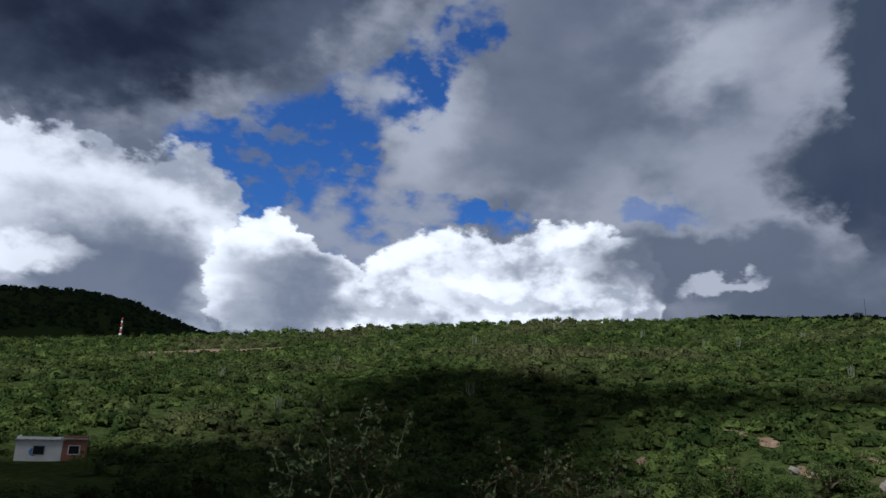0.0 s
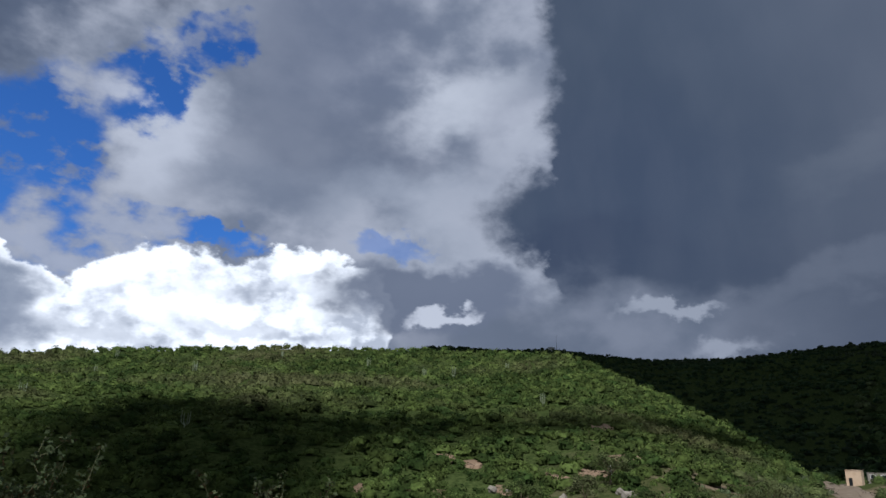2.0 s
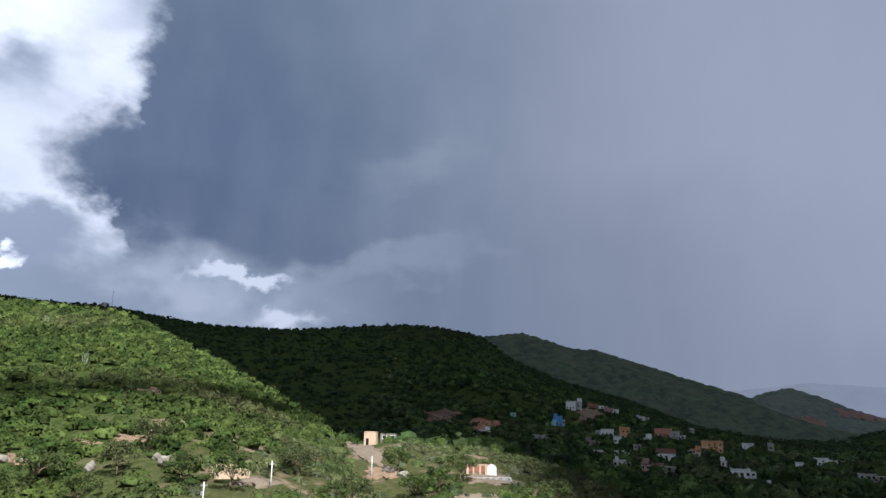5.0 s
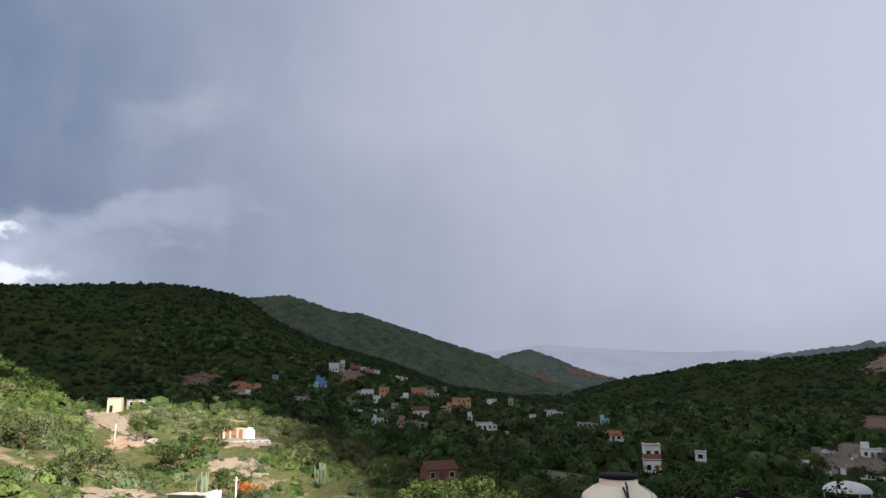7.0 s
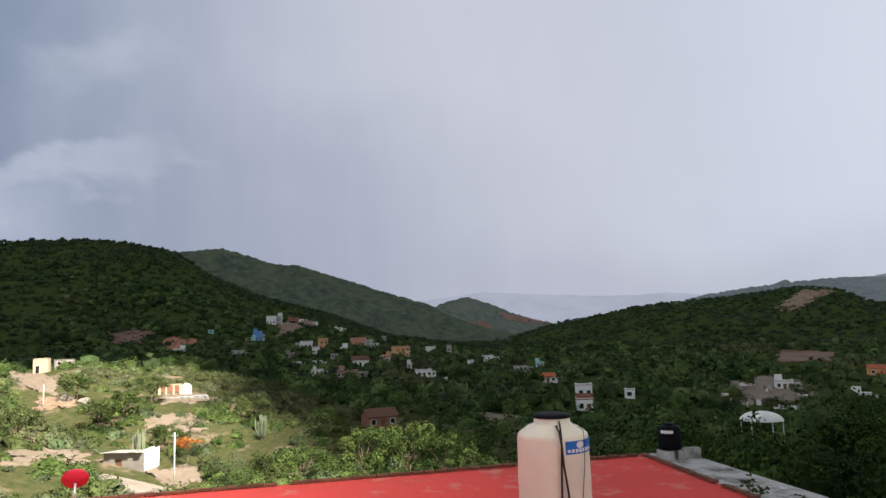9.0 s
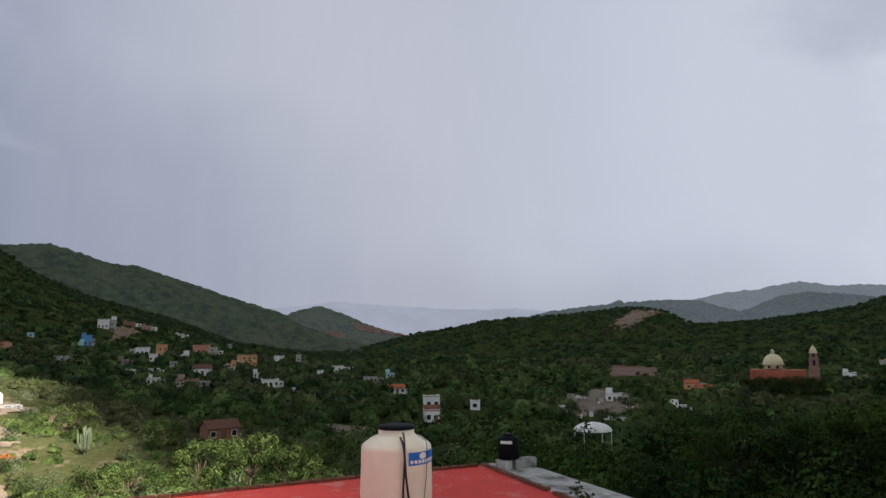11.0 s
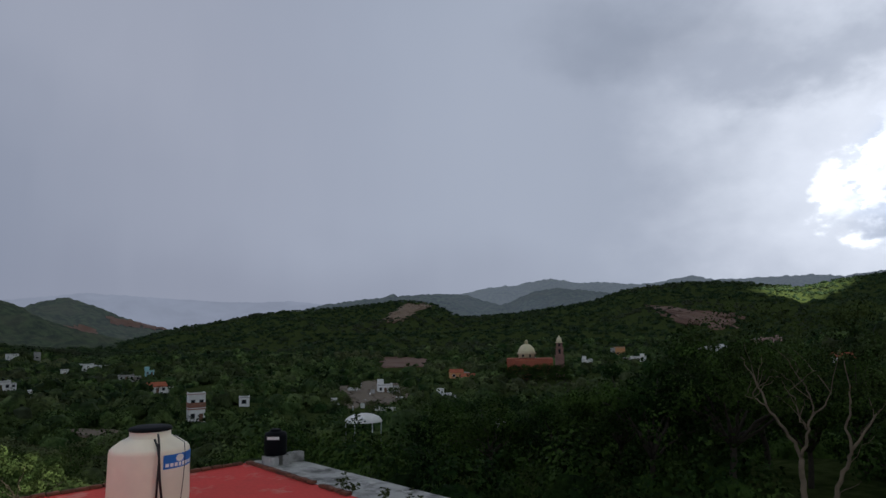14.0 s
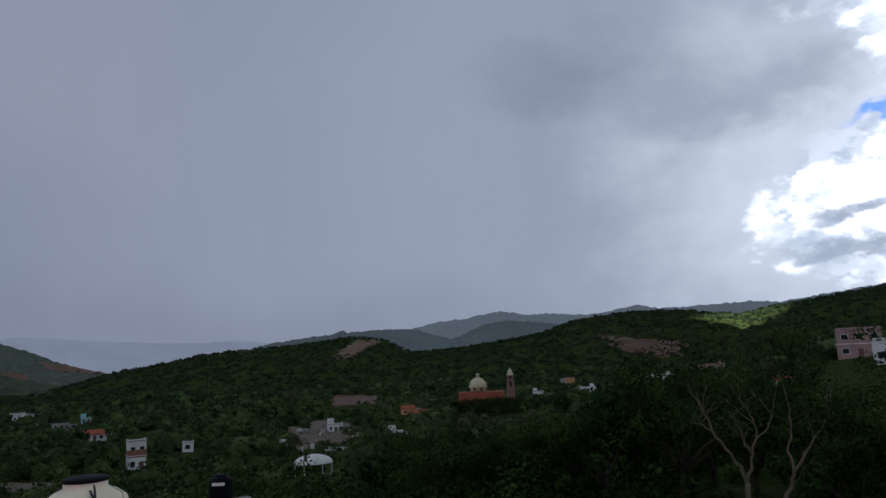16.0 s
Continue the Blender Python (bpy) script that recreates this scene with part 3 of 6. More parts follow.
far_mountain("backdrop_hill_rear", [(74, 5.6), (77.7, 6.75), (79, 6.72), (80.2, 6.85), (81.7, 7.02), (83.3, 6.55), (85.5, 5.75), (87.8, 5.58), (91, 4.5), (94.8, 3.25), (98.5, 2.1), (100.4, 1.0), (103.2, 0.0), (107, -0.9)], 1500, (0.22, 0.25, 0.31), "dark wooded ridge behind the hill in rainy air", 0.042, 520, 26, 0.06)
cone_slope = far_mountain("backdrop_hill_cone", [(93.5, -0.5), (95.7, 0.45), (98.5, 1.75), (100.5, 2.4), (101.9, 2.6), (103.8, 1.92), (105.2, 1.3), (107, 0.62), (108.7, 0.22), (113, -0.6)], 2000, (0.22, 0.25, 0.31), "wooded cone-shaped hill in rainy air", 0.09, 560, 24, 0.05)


# ---------------------------------------------------------------- unseen cloud sheets that shade the land
def build_cloud_deck():
    """Unseen cloud sheets between sun and land, cut to the shade wanted below."""
    high = 2000.0
    m, k = material("cloud")
    n = k.noise(k.pos, 0.01, 5, 0.6)[0]
    d = k.tree.nodes.new("ShaderNodeBsdfDiffuse")
    k.link(k.mix(k.step(n, 0.3, 0.7), (0.75, 0.76, 0.78), (0.85, 0.85, 0.86)), d.inputs[0])
    t = k.tree.nodes.new("ShaderNodeBsdfTranslucent")
    t.inputs[0].default_value = (0.5, 0.5, 0.52, 1)
    mixer = k.tree.nodes.new("ShaderNodeMixShader")
    mixer.inputs[0].default_value = 0.08
    k.link(d.outputs[0], mixer.inputs[1]), k.link(t.outputs[0], mixer.inputs[2])
    k.link(mixer.outputs[0], k.out.inputs[0])

    thin = m.copy()
    kt = thin.node_tree
    see = kt.nodes.new("ShaderNodeBsdfTransparent")
    blend = kt.nodes.new("ShaderNodeMixShader")
    blend.inputs[0].default_value = 0.2
    last = [n for n in kt.nodes if n.type == "OUTPUT_MATERIAL"][0]
    kt.links.new(last.inputs[0].links[0].from_socket, blend.inputs[1])
    kt.links.new(see.outputs[0], blend.inputs[2])
    kt.links.new(blend.outputs[0], last.inputs[0])

    def cloud(name, cover, x0, x1, y0, y1, cell, label, m=m, high=high):
        shift = sun_dir * (high / sun_dir.z)
        xs, ys = np.arange(x0, x1, cell), np.arange(y0, y1, cell)
        gx, gy = np.meshgrid(xs, ys, indexing="ij")
        inside = cover(gx + cell / 2, gy + cell / 2)
        puff = rough_noise(gx, gy, 260, 11)
        nx, ny = gx.shape
        low = np.stack([gx + shift.x, gy + shift.y, high + 6 * puff], axis=-1).reshape(-1, 3)
        top = low + np.stack([0 * gx, 0 * gy, 9 + 6 * rough_noise(gx, gy, 180, 12)], axis=-1).reshape(-1, 3)
        f = []
        for i in range(nx - 1):
            for j in range(ny - 1):
                if inside[i, j]:
                    q = (i * ny + j, (i + 1) * ny + j, (i + 1) * ny + j + 1, i * ny + j + 1)
                    f.append(q)
                    f.append(tuple(c + nx * ny for c in q))
        me = quads_mesh(name, np.concatenate([low, top]), np.array(f), m)
        bm = bmesh.new()
        bm.from_mesh(me)
        bmesh.ops.delete(bm, geom=[v for v in bm.verts if not v.link_faces], context="VERTS")
        bm.to_mesh(me)
        bm.free()
        tagged(new(name, me), label, "cloud", kind="structure")

    # ground to be shaded; holes leave slope, glade and near shrubs in sun
    def storm(x, y):
        w = 14 * rough_noise(x, y, 120, 13)
        r, b = np.hypot(x, y), np.degrees(np.arctan2(x, y))
        hill_side = (b < 69 + w * 0.15) & (b > -60) & (r < table(b, [(50, 505), (57, 370), (64, 262), (69, 225)]) + w)
        flat = (b > 35) & (y + w * 0.5 > 0.42 * (x - 66) - 22) & (y > 10 - 0.95 * x) & (r < 235 + w)
        glade = ((b - 157) / 3.2) ** 2 + ((r - 1180 - w) / 150) ** 2 < 1
        behind = (x < -40) & (r > 60) & (r < 505 + w)
        return ~(hill_side & ((r > 70) | (r < 30))) & ~flat & ~glade & ~behind

    # shade band wanted on the hill, bounded by bearing and distance
    def scud(x, y):
        w = 10 * rough_noise(x, y, 70, 14)
        r, b = np.hypot(x, y), np.degrees(np.arctan2(x, y))
        top = table(b, [(-30, 112), (-2, 118), (3, 132), (8, 165), (13, 203), (16.6, 221), (22, 205), (29, 188), (36, 184), (43, 178), (49, 186), (54, 215), (58, 240), (65, 240)])
        low = table(b, [(-30, 40), (25, 40), (28, 105), (31, 144), (36, 153), (47, 163), (52, 166), (58, 192), (65, 225)])
        gap = (rough_noise(x, y, 45, 15) > 0.55) & (b > 30)
        return (r < top + w * 0.8) & (r > low + w * 0.6) & (b > -26) & (b < 65) & ~gap

    cloud("valley_shade_cloud", storm, -900, 1700, -1900, 1700, 20, "unseen cloud sheet cut to shade the valley")
    # added 9 km up, so this sun-blocking sheet stays out of view
    cloud("far_shade_cloud", lambda x, y: (x > 1660) | (y < -1860), -900, 5200, -5400, 1700, 110, "unseen sheet added to shade the far ranges", high=9000.0)
    cloud("hill_shade_cloud", scud, -70, 240, 20, 280, 5, "unseen ragged cloud sheet shading the green hill", thin)


build_cloud_deck()


# ---------------------------------------------------------------- woods and scrub
def scatter(rng, b0, b1, r0, r1, spacing, keep=None):
    """Jittered points over a sector, one per spacing by spacing."""
    area = 0.5 * (r1 ** 2 - r0 ** 2) * radians(b1 - b0)
    n = int(area / spacing ** 2)
    r = np.sqrt(rng.uniform(r0 ** 2, r1 ** 2, n))
    b = np.radians(rng.uniform(b0, b1, n))
    x, y = r * np.sin(b), r * np.cos(b)
    if keep is not None:
        m = keep(x, y, np.degrees(b), r)
        x, y = x[m], y[m]
    return np.stack([x, y, land(x, y)], axis=-1)


CLEAR = []  # sectors kept free of trees: bearing, half width in degrees, nearest and farthest distance


def clear_of(x, y):
    r, b = np.hypot(x, y), np.degrees(np.arctan2(x, y))
    ok = np.ones(len(x), bool)
    for cb, half, r0, r1 in CLEAR:
        ok &= ~((np.abs(b - cb) < half) & (r > r0) & (r < r1))
    e = np.degrees(np.arctan2(land(x, y), r))
    for q, r0, r1 in CLEAR_QUADS:
        ok &= ~(in_quad(b, e, q) & (r > r0) & (r < r1))
    return ok


def at(b, r):
    return r * math.sin(radians(b)), r * math.cos(radians(b))


def wood(name, mat, label, rng, pts, lo, hi, tall, count, size, low=-0.25, fill=0.86, segs=8, rings=5, clumps=2):
    n = len(pts) * clumps
    rad = np.repeat(rng.uniform(lo, hi, len(pts)) * rng.uniform(0.75, 1.15, len(pts)), clumps)
    pts = np.repeat(pts, clumps, axis=0)
    if clumps > 1:
        first = np.arange(n) % clumps == 0
        shift = rng.normal(size=(n, 2)) * (0.5 * rad * ~first)[:, None]
        pts = np.concatenate([pts[:, :2] + shift, pts[:, 2:] + (rng.uniform(-0.1, 0.45, n) * rad * ~first)[:, None]], axis=1)
        rad = rad * np.where(first, rng.uniform(0.75, 1.0, n), rng.uniform(0.45, 0.8, n))
    high = tall * rng.uniform(0.75, 1.25, n)
    foot = pts - np.array([0, 0, 0.3])
    seed = int(rng.integers(1, 9999))
    leaves = leaf_cards(rng, foot, rad, high, count, size, low, 0.25, 0.0, 0.82)
    cores = crown_cores(np.random.default_rng(seed), foot, rad * fill, high, segs, rings)
    leaves = (leaves[0], leaves[1], np.repeat(cores[3][::segs * rings], count * 4))
    tagged(new(name, leaf_mesh(name, leaves, mat, cores)), label, "scrub", kind="stuff")


# ---------------------------------------------------------------- the roof below
ROOF = -3.0


def box_bm(x0, x1, y0, y1, z0, z1, bevel=0.0):
    bm = bmesh.new()
    bmesh.ops.create_cube(bm, size=1.0, matrix=Matrix.LocRotScale(((x0 + x1) / 2, (y0 + y1) / 2, (z0 + z1) / 2), None, (x1 - x0, y1 - y0, z1 - z0)))
    if bevel:
        bmesh.ops.bevel(bm, geom=bm.edges[:], offset=bevel, segments=2, affect="EDGES")
    return bm


def lathe_bm(profile, steps=48, arc=360.0):
    """A turned body: profile of (radius, height)."""
    bm = bmesh.new()
    n = steps
    rings = []
    for rad, z in profile:
        rings.append([bm.verts.new((rad * math.cos(2 * math.pi * i / n), rad * math.sin(2 * math.pi * i / n), z)) for i in range(n)])
    for a, b in zip(rings, rings[1:]):
        for i in range(n):
            bm.faces.new((a[i], a[(i + 1) % n], b[(i + 1) % n], b[i]))
    bm.faces.new(rings[0][::-1])
    bm.faces.new(rings[-1])
    for f in bm.faces:
        f.smooth = len(f.verts) == 4
    return bm


def prism_bm(corners, z0, z1):
    bm = bmesh.new()
    low = [bm.verts.new((x, y, z0)) for x, y in corners]
    top = [bm.verts.new((x, y, z1)) for x, y in corners]
    n = len(corners)
    bm.faces.new(low[::-1])
    bm.faces.new(top)
    for i in range(n):
        bm.faces.new((low[i], low[(i + 1) % n], top[(i + 1) % n], top[i]))
    return bm


def empty(name, m, label, category, group="", kind=""):
    ob = new(name)
    ob.matrix_basis = m
    return tagged(ob, label, category, group, kind)



def tube_bm(paths, sides=8, bm=None):
    """Tapered tubes along polylines: (points, first radius, last radius)."""
    bm = bm or bmesh.new()
    for pts, r0, r1 in paths:
        pts = [Vector(p) for p in pts]
        rings = []
        for i, p in enumerate(pts):
            d = (pts[min(i + 1, len(pts) - 1)] - pts[max(i - 1, 0)]).normalized()
            u = d.orthogonal().normalized() if not rings else (last_u - d * last_u.dot(d)).normalized()
            last_u = u
            v = d.cross(u)
            rad = r0 + (r1 - r0) * i / max(1, len(pts) - 1)
            rings.append([bm.verts.new(p + (u * math.cos(6.28318 * k / sides) + v * math.sin(6.28318 * k / sides)) * rad) for k in range(sides)])
        for a, b in zip(rings, rings[1:]):
            for k in range(sides):
                bm.faces.new((a[k], a[(k + 1) % sides], b[(k + 1) % sides], b[k])).smooth = True
        bm.faces.new(rings[0][::-1])
        bm.faces.new(rings[-1])
    return bm


def bend(a, b, sag, steps=6, wob=0.0, seed=0):
    """Points from a to b, bowed sideways by a wobble and down by sag."""
    r = random.Random(seed)
    a, b = Vector(a), Vector(b)
    out = []
    for i in range(steps + 1):
        u = i / steps
        p = a.lerp(b, u)
        p.z -= sag * 4 * u * (1 - u)
        if 0 < i < steps:
            p += Vector((r.uniform(-wob, wob), r.uniform(-wob, wob), r.uniform(-wob, wob)))
        out.append(p)
    return out


def join_boxes(boxes):
    bm = bmesh.new()
    for x0, x1, y0, y1, z0, z1 in boxes:
        bmesh.ops.create_cube(bm, size=1.0, matrix=Matrix.LocRotScale(((x0 + x1) / 2, (y0 + y1) / 2, (z0 + z1) / 2), None, (x1 - x0, y1 - y0, z1 - z0)))
    return bm


M_LABEL = plain_material("blue_label", (0.02, 0.16, 0.55), 0.4)
M_WHITE = plain_material("white_print", (0.80, 0.80, 0.78), 0.5)
M_RUBBER = plain_material("black_hose", (0.010, 0.010, 0.011), 0.5)
M_DISH = plain_material("red_dish_paint", (0.42, 0.02, 0.045), 0.45)
M_METAL = plain_material("galvanised_metal", (0.45, 0.46, 0.47), 0.45, 0.7)

# the house whose flat roof lies below
house = empty("house", pose(0, 0, 0), "flat-roofed house with a red-painted roof", "house")
roof_part = part("roof", prism_bm([(1.6, 8.0), (1.6, -7.15), (15.2, -7.15), (14.0, 8.0)], ROOF - 0.16, ROOF), M_RED, house, "faded red waterproof roof paint with stains")
part("wall", prism_bm([(1.8, 7.8), (1.8, -6.95), (14.95, -6.95), (13.8, 7.8)], -9.0, ROOF - 0.16), M_WALL, house)
annex_roof = part("annex_roof", prism_bm([(1.6, -7.26), (1.6, -8.75), (15.6, -8.3), (15.6, -7.26)], ROOF - 0.22, ROOF - 0.06), M_CONCRETE, house, "bare weathered grey concrete slab")
part("annex_wall", prism_bm([(1.8, -6.96), (1.8, -8.55), (15.4, -8.1), (15.4, -6.96)], -9.5, ROOF - 0.22), M_WALL, house)
part("terrace", box_bm(-3.5, 1.58, -6.0, 6.0, -1.78, -1.6), M_CONCRETE, house, "raised grey concrete terrace")
part("terrace_wall", box_bm(-3.4, 1.56, -5.8, 5.8, -9.0, -1.79), M_WALL, house)

# brick coping along the roof edges: one brick after another, uneven
brick_rng = random.Random(4)
brick_me = []
for i in range(4):
    bm = box_bm(-0.115, 0.115, -0.06, 0.06, 0.0, 0.055, 0.008)
    for v in bm.verts:
        v.co += Vector((brick_rng.uniform(-0.006, 0.006), brick_rng.uniform(-0.006, 0.006), brick_rng.uniform(-0.004, 0.004)))
    me = bpy.data.meshes.new("brick")
    bm.to_mesh(me)
    bm.free()
    me.materials.append(M_BRICK)
    brick_me.append(me)


def coping(ax, ay, bx, by, gap_from=2.0, gap_to=2.0):
    length = math.hypot(bx - ax, by - ay)
    turn = math.degrees(math.atan2(by - ay, bx - ax))
    n = int(length / 0.245)
    for i in range(n):
        u = (i + 0.5) / n
        if gap_from < u < gap_to or brick_rng.random() < 0.03:
            continue
        ob = new("brick", brick_me[i % 4])
        ob.parent = roof_part
        ob.matrix_basis = pose(ax + (bx - ax) * u, ay + (by - ay) * u, ROOF + 0.001 + brick_rng.uniform(0, 0.012), brick_rng.uniform(-3, 3), brick_rng.uniform(-2, 2), turn + brick_rng.uniform(-5, 5))


coping(14.05, 7.9, 15.08, -6.95)
coping(15.1, -7.1, 4.0, -7.1, 0.38, 0.62)

tank = empty("water_tank", pose(10.76, -3.535, ROOF) @ Matrix.Diagonal((1.035, 1.035, 1.02, 1.0)), "cream plastic rooftop water tank with black hoses", "water tank")
part("base", box_bm(-0.62, 0.62, -0.62, 0.62, 0.0, 0.15, 0.01), M_CONCRETE, tank)
part("body", lathe_bm([(0.50, 0.15), (0.54, 0.17), (0.548, 0.3), (0.542, 0.45), (0.548, 0.6), (0.542, 0.9), (0.537, 1.24), (0.528, 1.285), (0.50, 1.315), (0.39, 1.395), (0.305, 1.435), (0.278, 1.44), (0.274, 1.53), (0.26, 1.54)], 72), M_CREAM, tank)
part("lid", lathe_bm([(0.285, 1.53), (0.292, 1.535), (0.292, 1.555), (0.28, 1.575), (0.22, 1.59), (0.05, 1.60)], 56), M_BLACK, tank, "dark screw lid")


def wrap_bm(rad, a0, a1, z0, z1, thick=0.004, steps=12):
    """A label bent round a cylinder."""
    bm = bmesh.new()
    ring = []
    for i in range(steps + 1):
        a = radians(a0 + (a1 - a0) * i / steps)
        ring.append([bm.verts.new((q * math.cos(a), q * math.sin(a), z)) for q, z in ((rad, z0), (rad, z1), (rad + thick, z1), (rad + thick, z0))])
    for a, b in zip(ring, ring[1:]):
        for j in range(4):
            bm.faces.new((a[j], a[(j + 1) % 4], b[(j + 1) % 4], b[j]))
    bm.faces.new(ring[0])
    bm.faces.new(ring[-1][::-1])
    return bm


# the eye looks at the tank from the west; labels sit a little south of that side
sticker = part("label", wrap_bm(0.5425, 181, 246, 1.045, 1.235), M_LABEL, tank, "blue printed label")
for a_half, z_lo, z_hi in ((4.0, 1.128, 1.1399), (6.5, 1.14, 1.1599), (7.5, 1.16, 1.1899), (6.5, 1.19, 1.2099), (4.0, 1.21, 1.222)):
    part("emblem", wrap_bm(0.5468, 208 - a_half, 208 + a_half, z_lo, z_hi, 0.002), M_WHITE, sticker, "round white emblem")
for i in range(8):
    part("lettering", wrap_bm(0.5468, 184 + i * 7.2, 189 + i * 7.2, 1.062 + 0.012 * abs(i - 3.5) / 3.5, 1.118, 0.002, 4), M_WHITE, sticker, "bar of white lettering")
hose = part("hose", tube_bm([([Vector((-0.37, -0.06, 1.44)), Vector((-0.52, -0.10, 1.36)), Vector((-0.57, -0.12, 1.22)), Vector((-0.575, -0.14, 0.9)), Vector((-0.58, -0.19, 0.5)), Vector((-0.60, -0.20, 0.02))], 0.016, 0.016)]), M_RUBBER, tank, "black plastic hose")
pipe = part("pipe", tube_bm([([(-0.30, -0.10, 1.50), (-0.42, -0.11, 1.46), (-0.55, -0.12, 1.35), (-0.575, -0.12, 1.15), (-0.575, -0.10, 0.7), (-0.585, -0.08, 0.02)], 0.014, 0.014)]), M_RUBBER, tank, "black plastic pipe")
cord = part("cord", tube_bm([([(-0.22, -0.27, 1.46), (-0.35, -0.40, 1.37), (-0.41, -0.40, 1.2), (-0.42, -0.385, 0.9), (-0.44, -0.33, 0.4), (-0.47, -0.30, 0.02)], 0.005, 0.005)], 6), M_RUBBER, tank, "thin dark cord")
for line, turn in ((hose, -18), (pipe, -18), (cord, -9)):
    line.matrix_basis = pose(0, 0, 0, 0, 0, turn)

bx, by = at(117.25, 16.75)
dark_tank = empty("water_container", pose(bx, by, ROOF + 0.155, 0, 0, 20), "small black plastic water container on blocks", "water tank")
part("body", lathe_bm([(0.23, 0.0), (0.255, 0.02), (0.26, 0.2), (0.255, 0.25), (0.26, 0.30), (0.255, 0.44), (0.235, 0.49), (0.14, 0.525), (0.125, 0.53), (0.125, 0.56), (0.10, 0.575)], 44), M_BLACK, dark_tank)
part("label", wrap_bm(0.262, 88, 150, 0.365, 0.43, 0.003), M_WHITE, dark_tank, "white paper label")


def block(x, y, z, turn, label):
    """A hollow concrete block."""
    ob = empty("concrete_block", pose(x, y, z, 0, 0, turn), label, "block", "blocks under the container")
    part("shell", join_boxes([(-0.2, 0.2, -0.1, -0.07, 0, 0.2), (-0.2, 0.2, 0.07, 0.1, 0, 0.2), (-0.2, -0.165, -0.069, 0.069, 0, 0.2), (-0.018, 0.018, -0.069, 0.069, 0, 0.2), (0.165, 0.2, -0.069, 0.069, 0, 0.2)]), M_CONCRETE, ob)
    return ob


block(bx - 0.10, by + 0.18, ROOF - 0.055, 4, "grey hollow concrete block under the container")
block(bx - 0.06, by - 0.17, ROOF - 0.055, -3, "grey hollow concrete block under the container")
block(bx + 0.02, by - 0.50, ROOF - 0.055, 84, "grey hollow concrete block beside the container")

dx, dy = 14.0, 4.55
dish = empty("satellite_dish", pose(dx, dy, ROOF, 0, 0, -72), "dark red satellite dish on the roof edge", "satellite dish")
dish_bm = lathe_bm([(0.02, 0.0), (0.12, 0.012), (0.2, 0.035), (0.27, 0.07), (0.31, 0.10), (0.315, 0.112), (0.30, 0.112), (0.26, 0.082), (0.19, 0.046), (0.1, 0.02), (0.02, 0.012)], 40)
bmesh.ops.transform(dish_bm, matrix=pose(0, 0, 0.42, -55, -16, -14) @ Matrix.Diagonal((0.74, 0.74, 0.8, 1.0)), verts=dish_bm.verts)
part("reflector", dish_bm, M_DISH, dish)
part("mast", tube_bm([([(0, -0.10, 0), (0, -0.10, 0.24), (0.01, -0.02, 0.40)], 0.024, 0.024)]), M_METAL, dish, "galvanised mast")
part("arm", tube_bm([([(0, -0.09, 0.22), (0.04, 0.28, 0.30), (0.08, 0.42, 0.50)], 0.010, 0.008)]), M_METAL, dish)
vent = empty("vent_pipe", pose(13.9, 6.3, ROOF), "grey metal pipe with a bracket on the roof edge", "pipe")
part("tube", tube_bm([([(0, 0, 0), (0, 0, 0.62)], 0.025, 0.025)]), M_METAL, vent)
part("bracket", join_boxes([(-0.06, 0.06, -0.03, 0.03, 0.16, 0.30)]), M_METAL, vent)


# weeds in the slab's joint
def weed(x, y, z, size, seed):
    r = random.Random(seed)
    ob = empty("weed", pose(x, y, z), "small green weed growing from the slab joint", "weed", "weeds on the slab")
    stems, leaves = [], bmesh.new()
    for i in range(5):
        tip = Vector((r.uniform(-0.5, 0.5) * size, r.uniform(-0.5, 0.5) * size, r.uniform(0.5, 1.0) * size))
        stems.append((bend((0, 0, 0), tip, -0.05, 4, 0.01, seed + i), 0.006, 0.003))
        for j in range(6):
            c = tip * r.uniform(0.4, 1.05) + Vector((r.uniform(-1, 1), r.uniform(-1, 1), r.uniform(-0.4, 0.6))) * 0.07
            t = Vector((r.uniform(-1, 1), r.uniform(-1, 1), r.uniform(-0.3, 0.5))).normalized() * 0.05
            s = t.orthogonal().normalized() * 0.026
            leaves.faces.new([leaves.verts.new(c - t), leaves.verts.new(c + s), leaves.verts.new(c + t), leaves.verts.new(c - s)])
    part("stem", tube_bm(stems, 5), M_CACTUS, ob)
    part("leaves", leaves, M_NEAR, ob)


for wx, ws, wseed in ((11.6, 0.28, 1), (11.3, 0.22, 2), (10.3, 0.24, 3), (9.5, 0.34, 4), (9.2, 0.26, 5), (8.7, 0.22, 6)):
    weed(wx, -7.42, ROOF - 0.06, ws, wseed)


# ---------------------------------------------------------------- fields and bare earth
M_EARTH = worn_material("bare_earth", (0.22, 0.15, 0.10), (0.14, 0.095, 0.062), 0.12, 0.7, 0.95, 0.4, (0.32, 0.235, 0.165), 14.0)
M_PALE_EARTH = worn_material("pale_dusty_earth", (0.185, 0.145, 0.107), (0.125, 0.095, 0.066), 0.2, 0.6, 0.95, 0.4, (0.25, 0.206, 0.16), 14.0)
M_CUT = worn_material("red_cut_earth", (0.30, 0.13, 0.075), (0.20, 0.09, 0.055), 0.12, 0.7, 0.95, 0.5, (0.38, 0.22, 0.14), 14.0)
M_ROAD = worn_material("worn_road_concrete", (0.24, 0.205, 0.17), (0.17, 0.14, 0.11), 0.25, 0.7, 0.9, 0.3, (0.30, 0.262, 0.22), 14.0)
M_FIELD = worn_material("ploughed_field", (0.15, 0.085, 0.06), (0.19, 0.12, 0.085), 0.05, 0.6, 0.95, 0.3, None, 14.0)


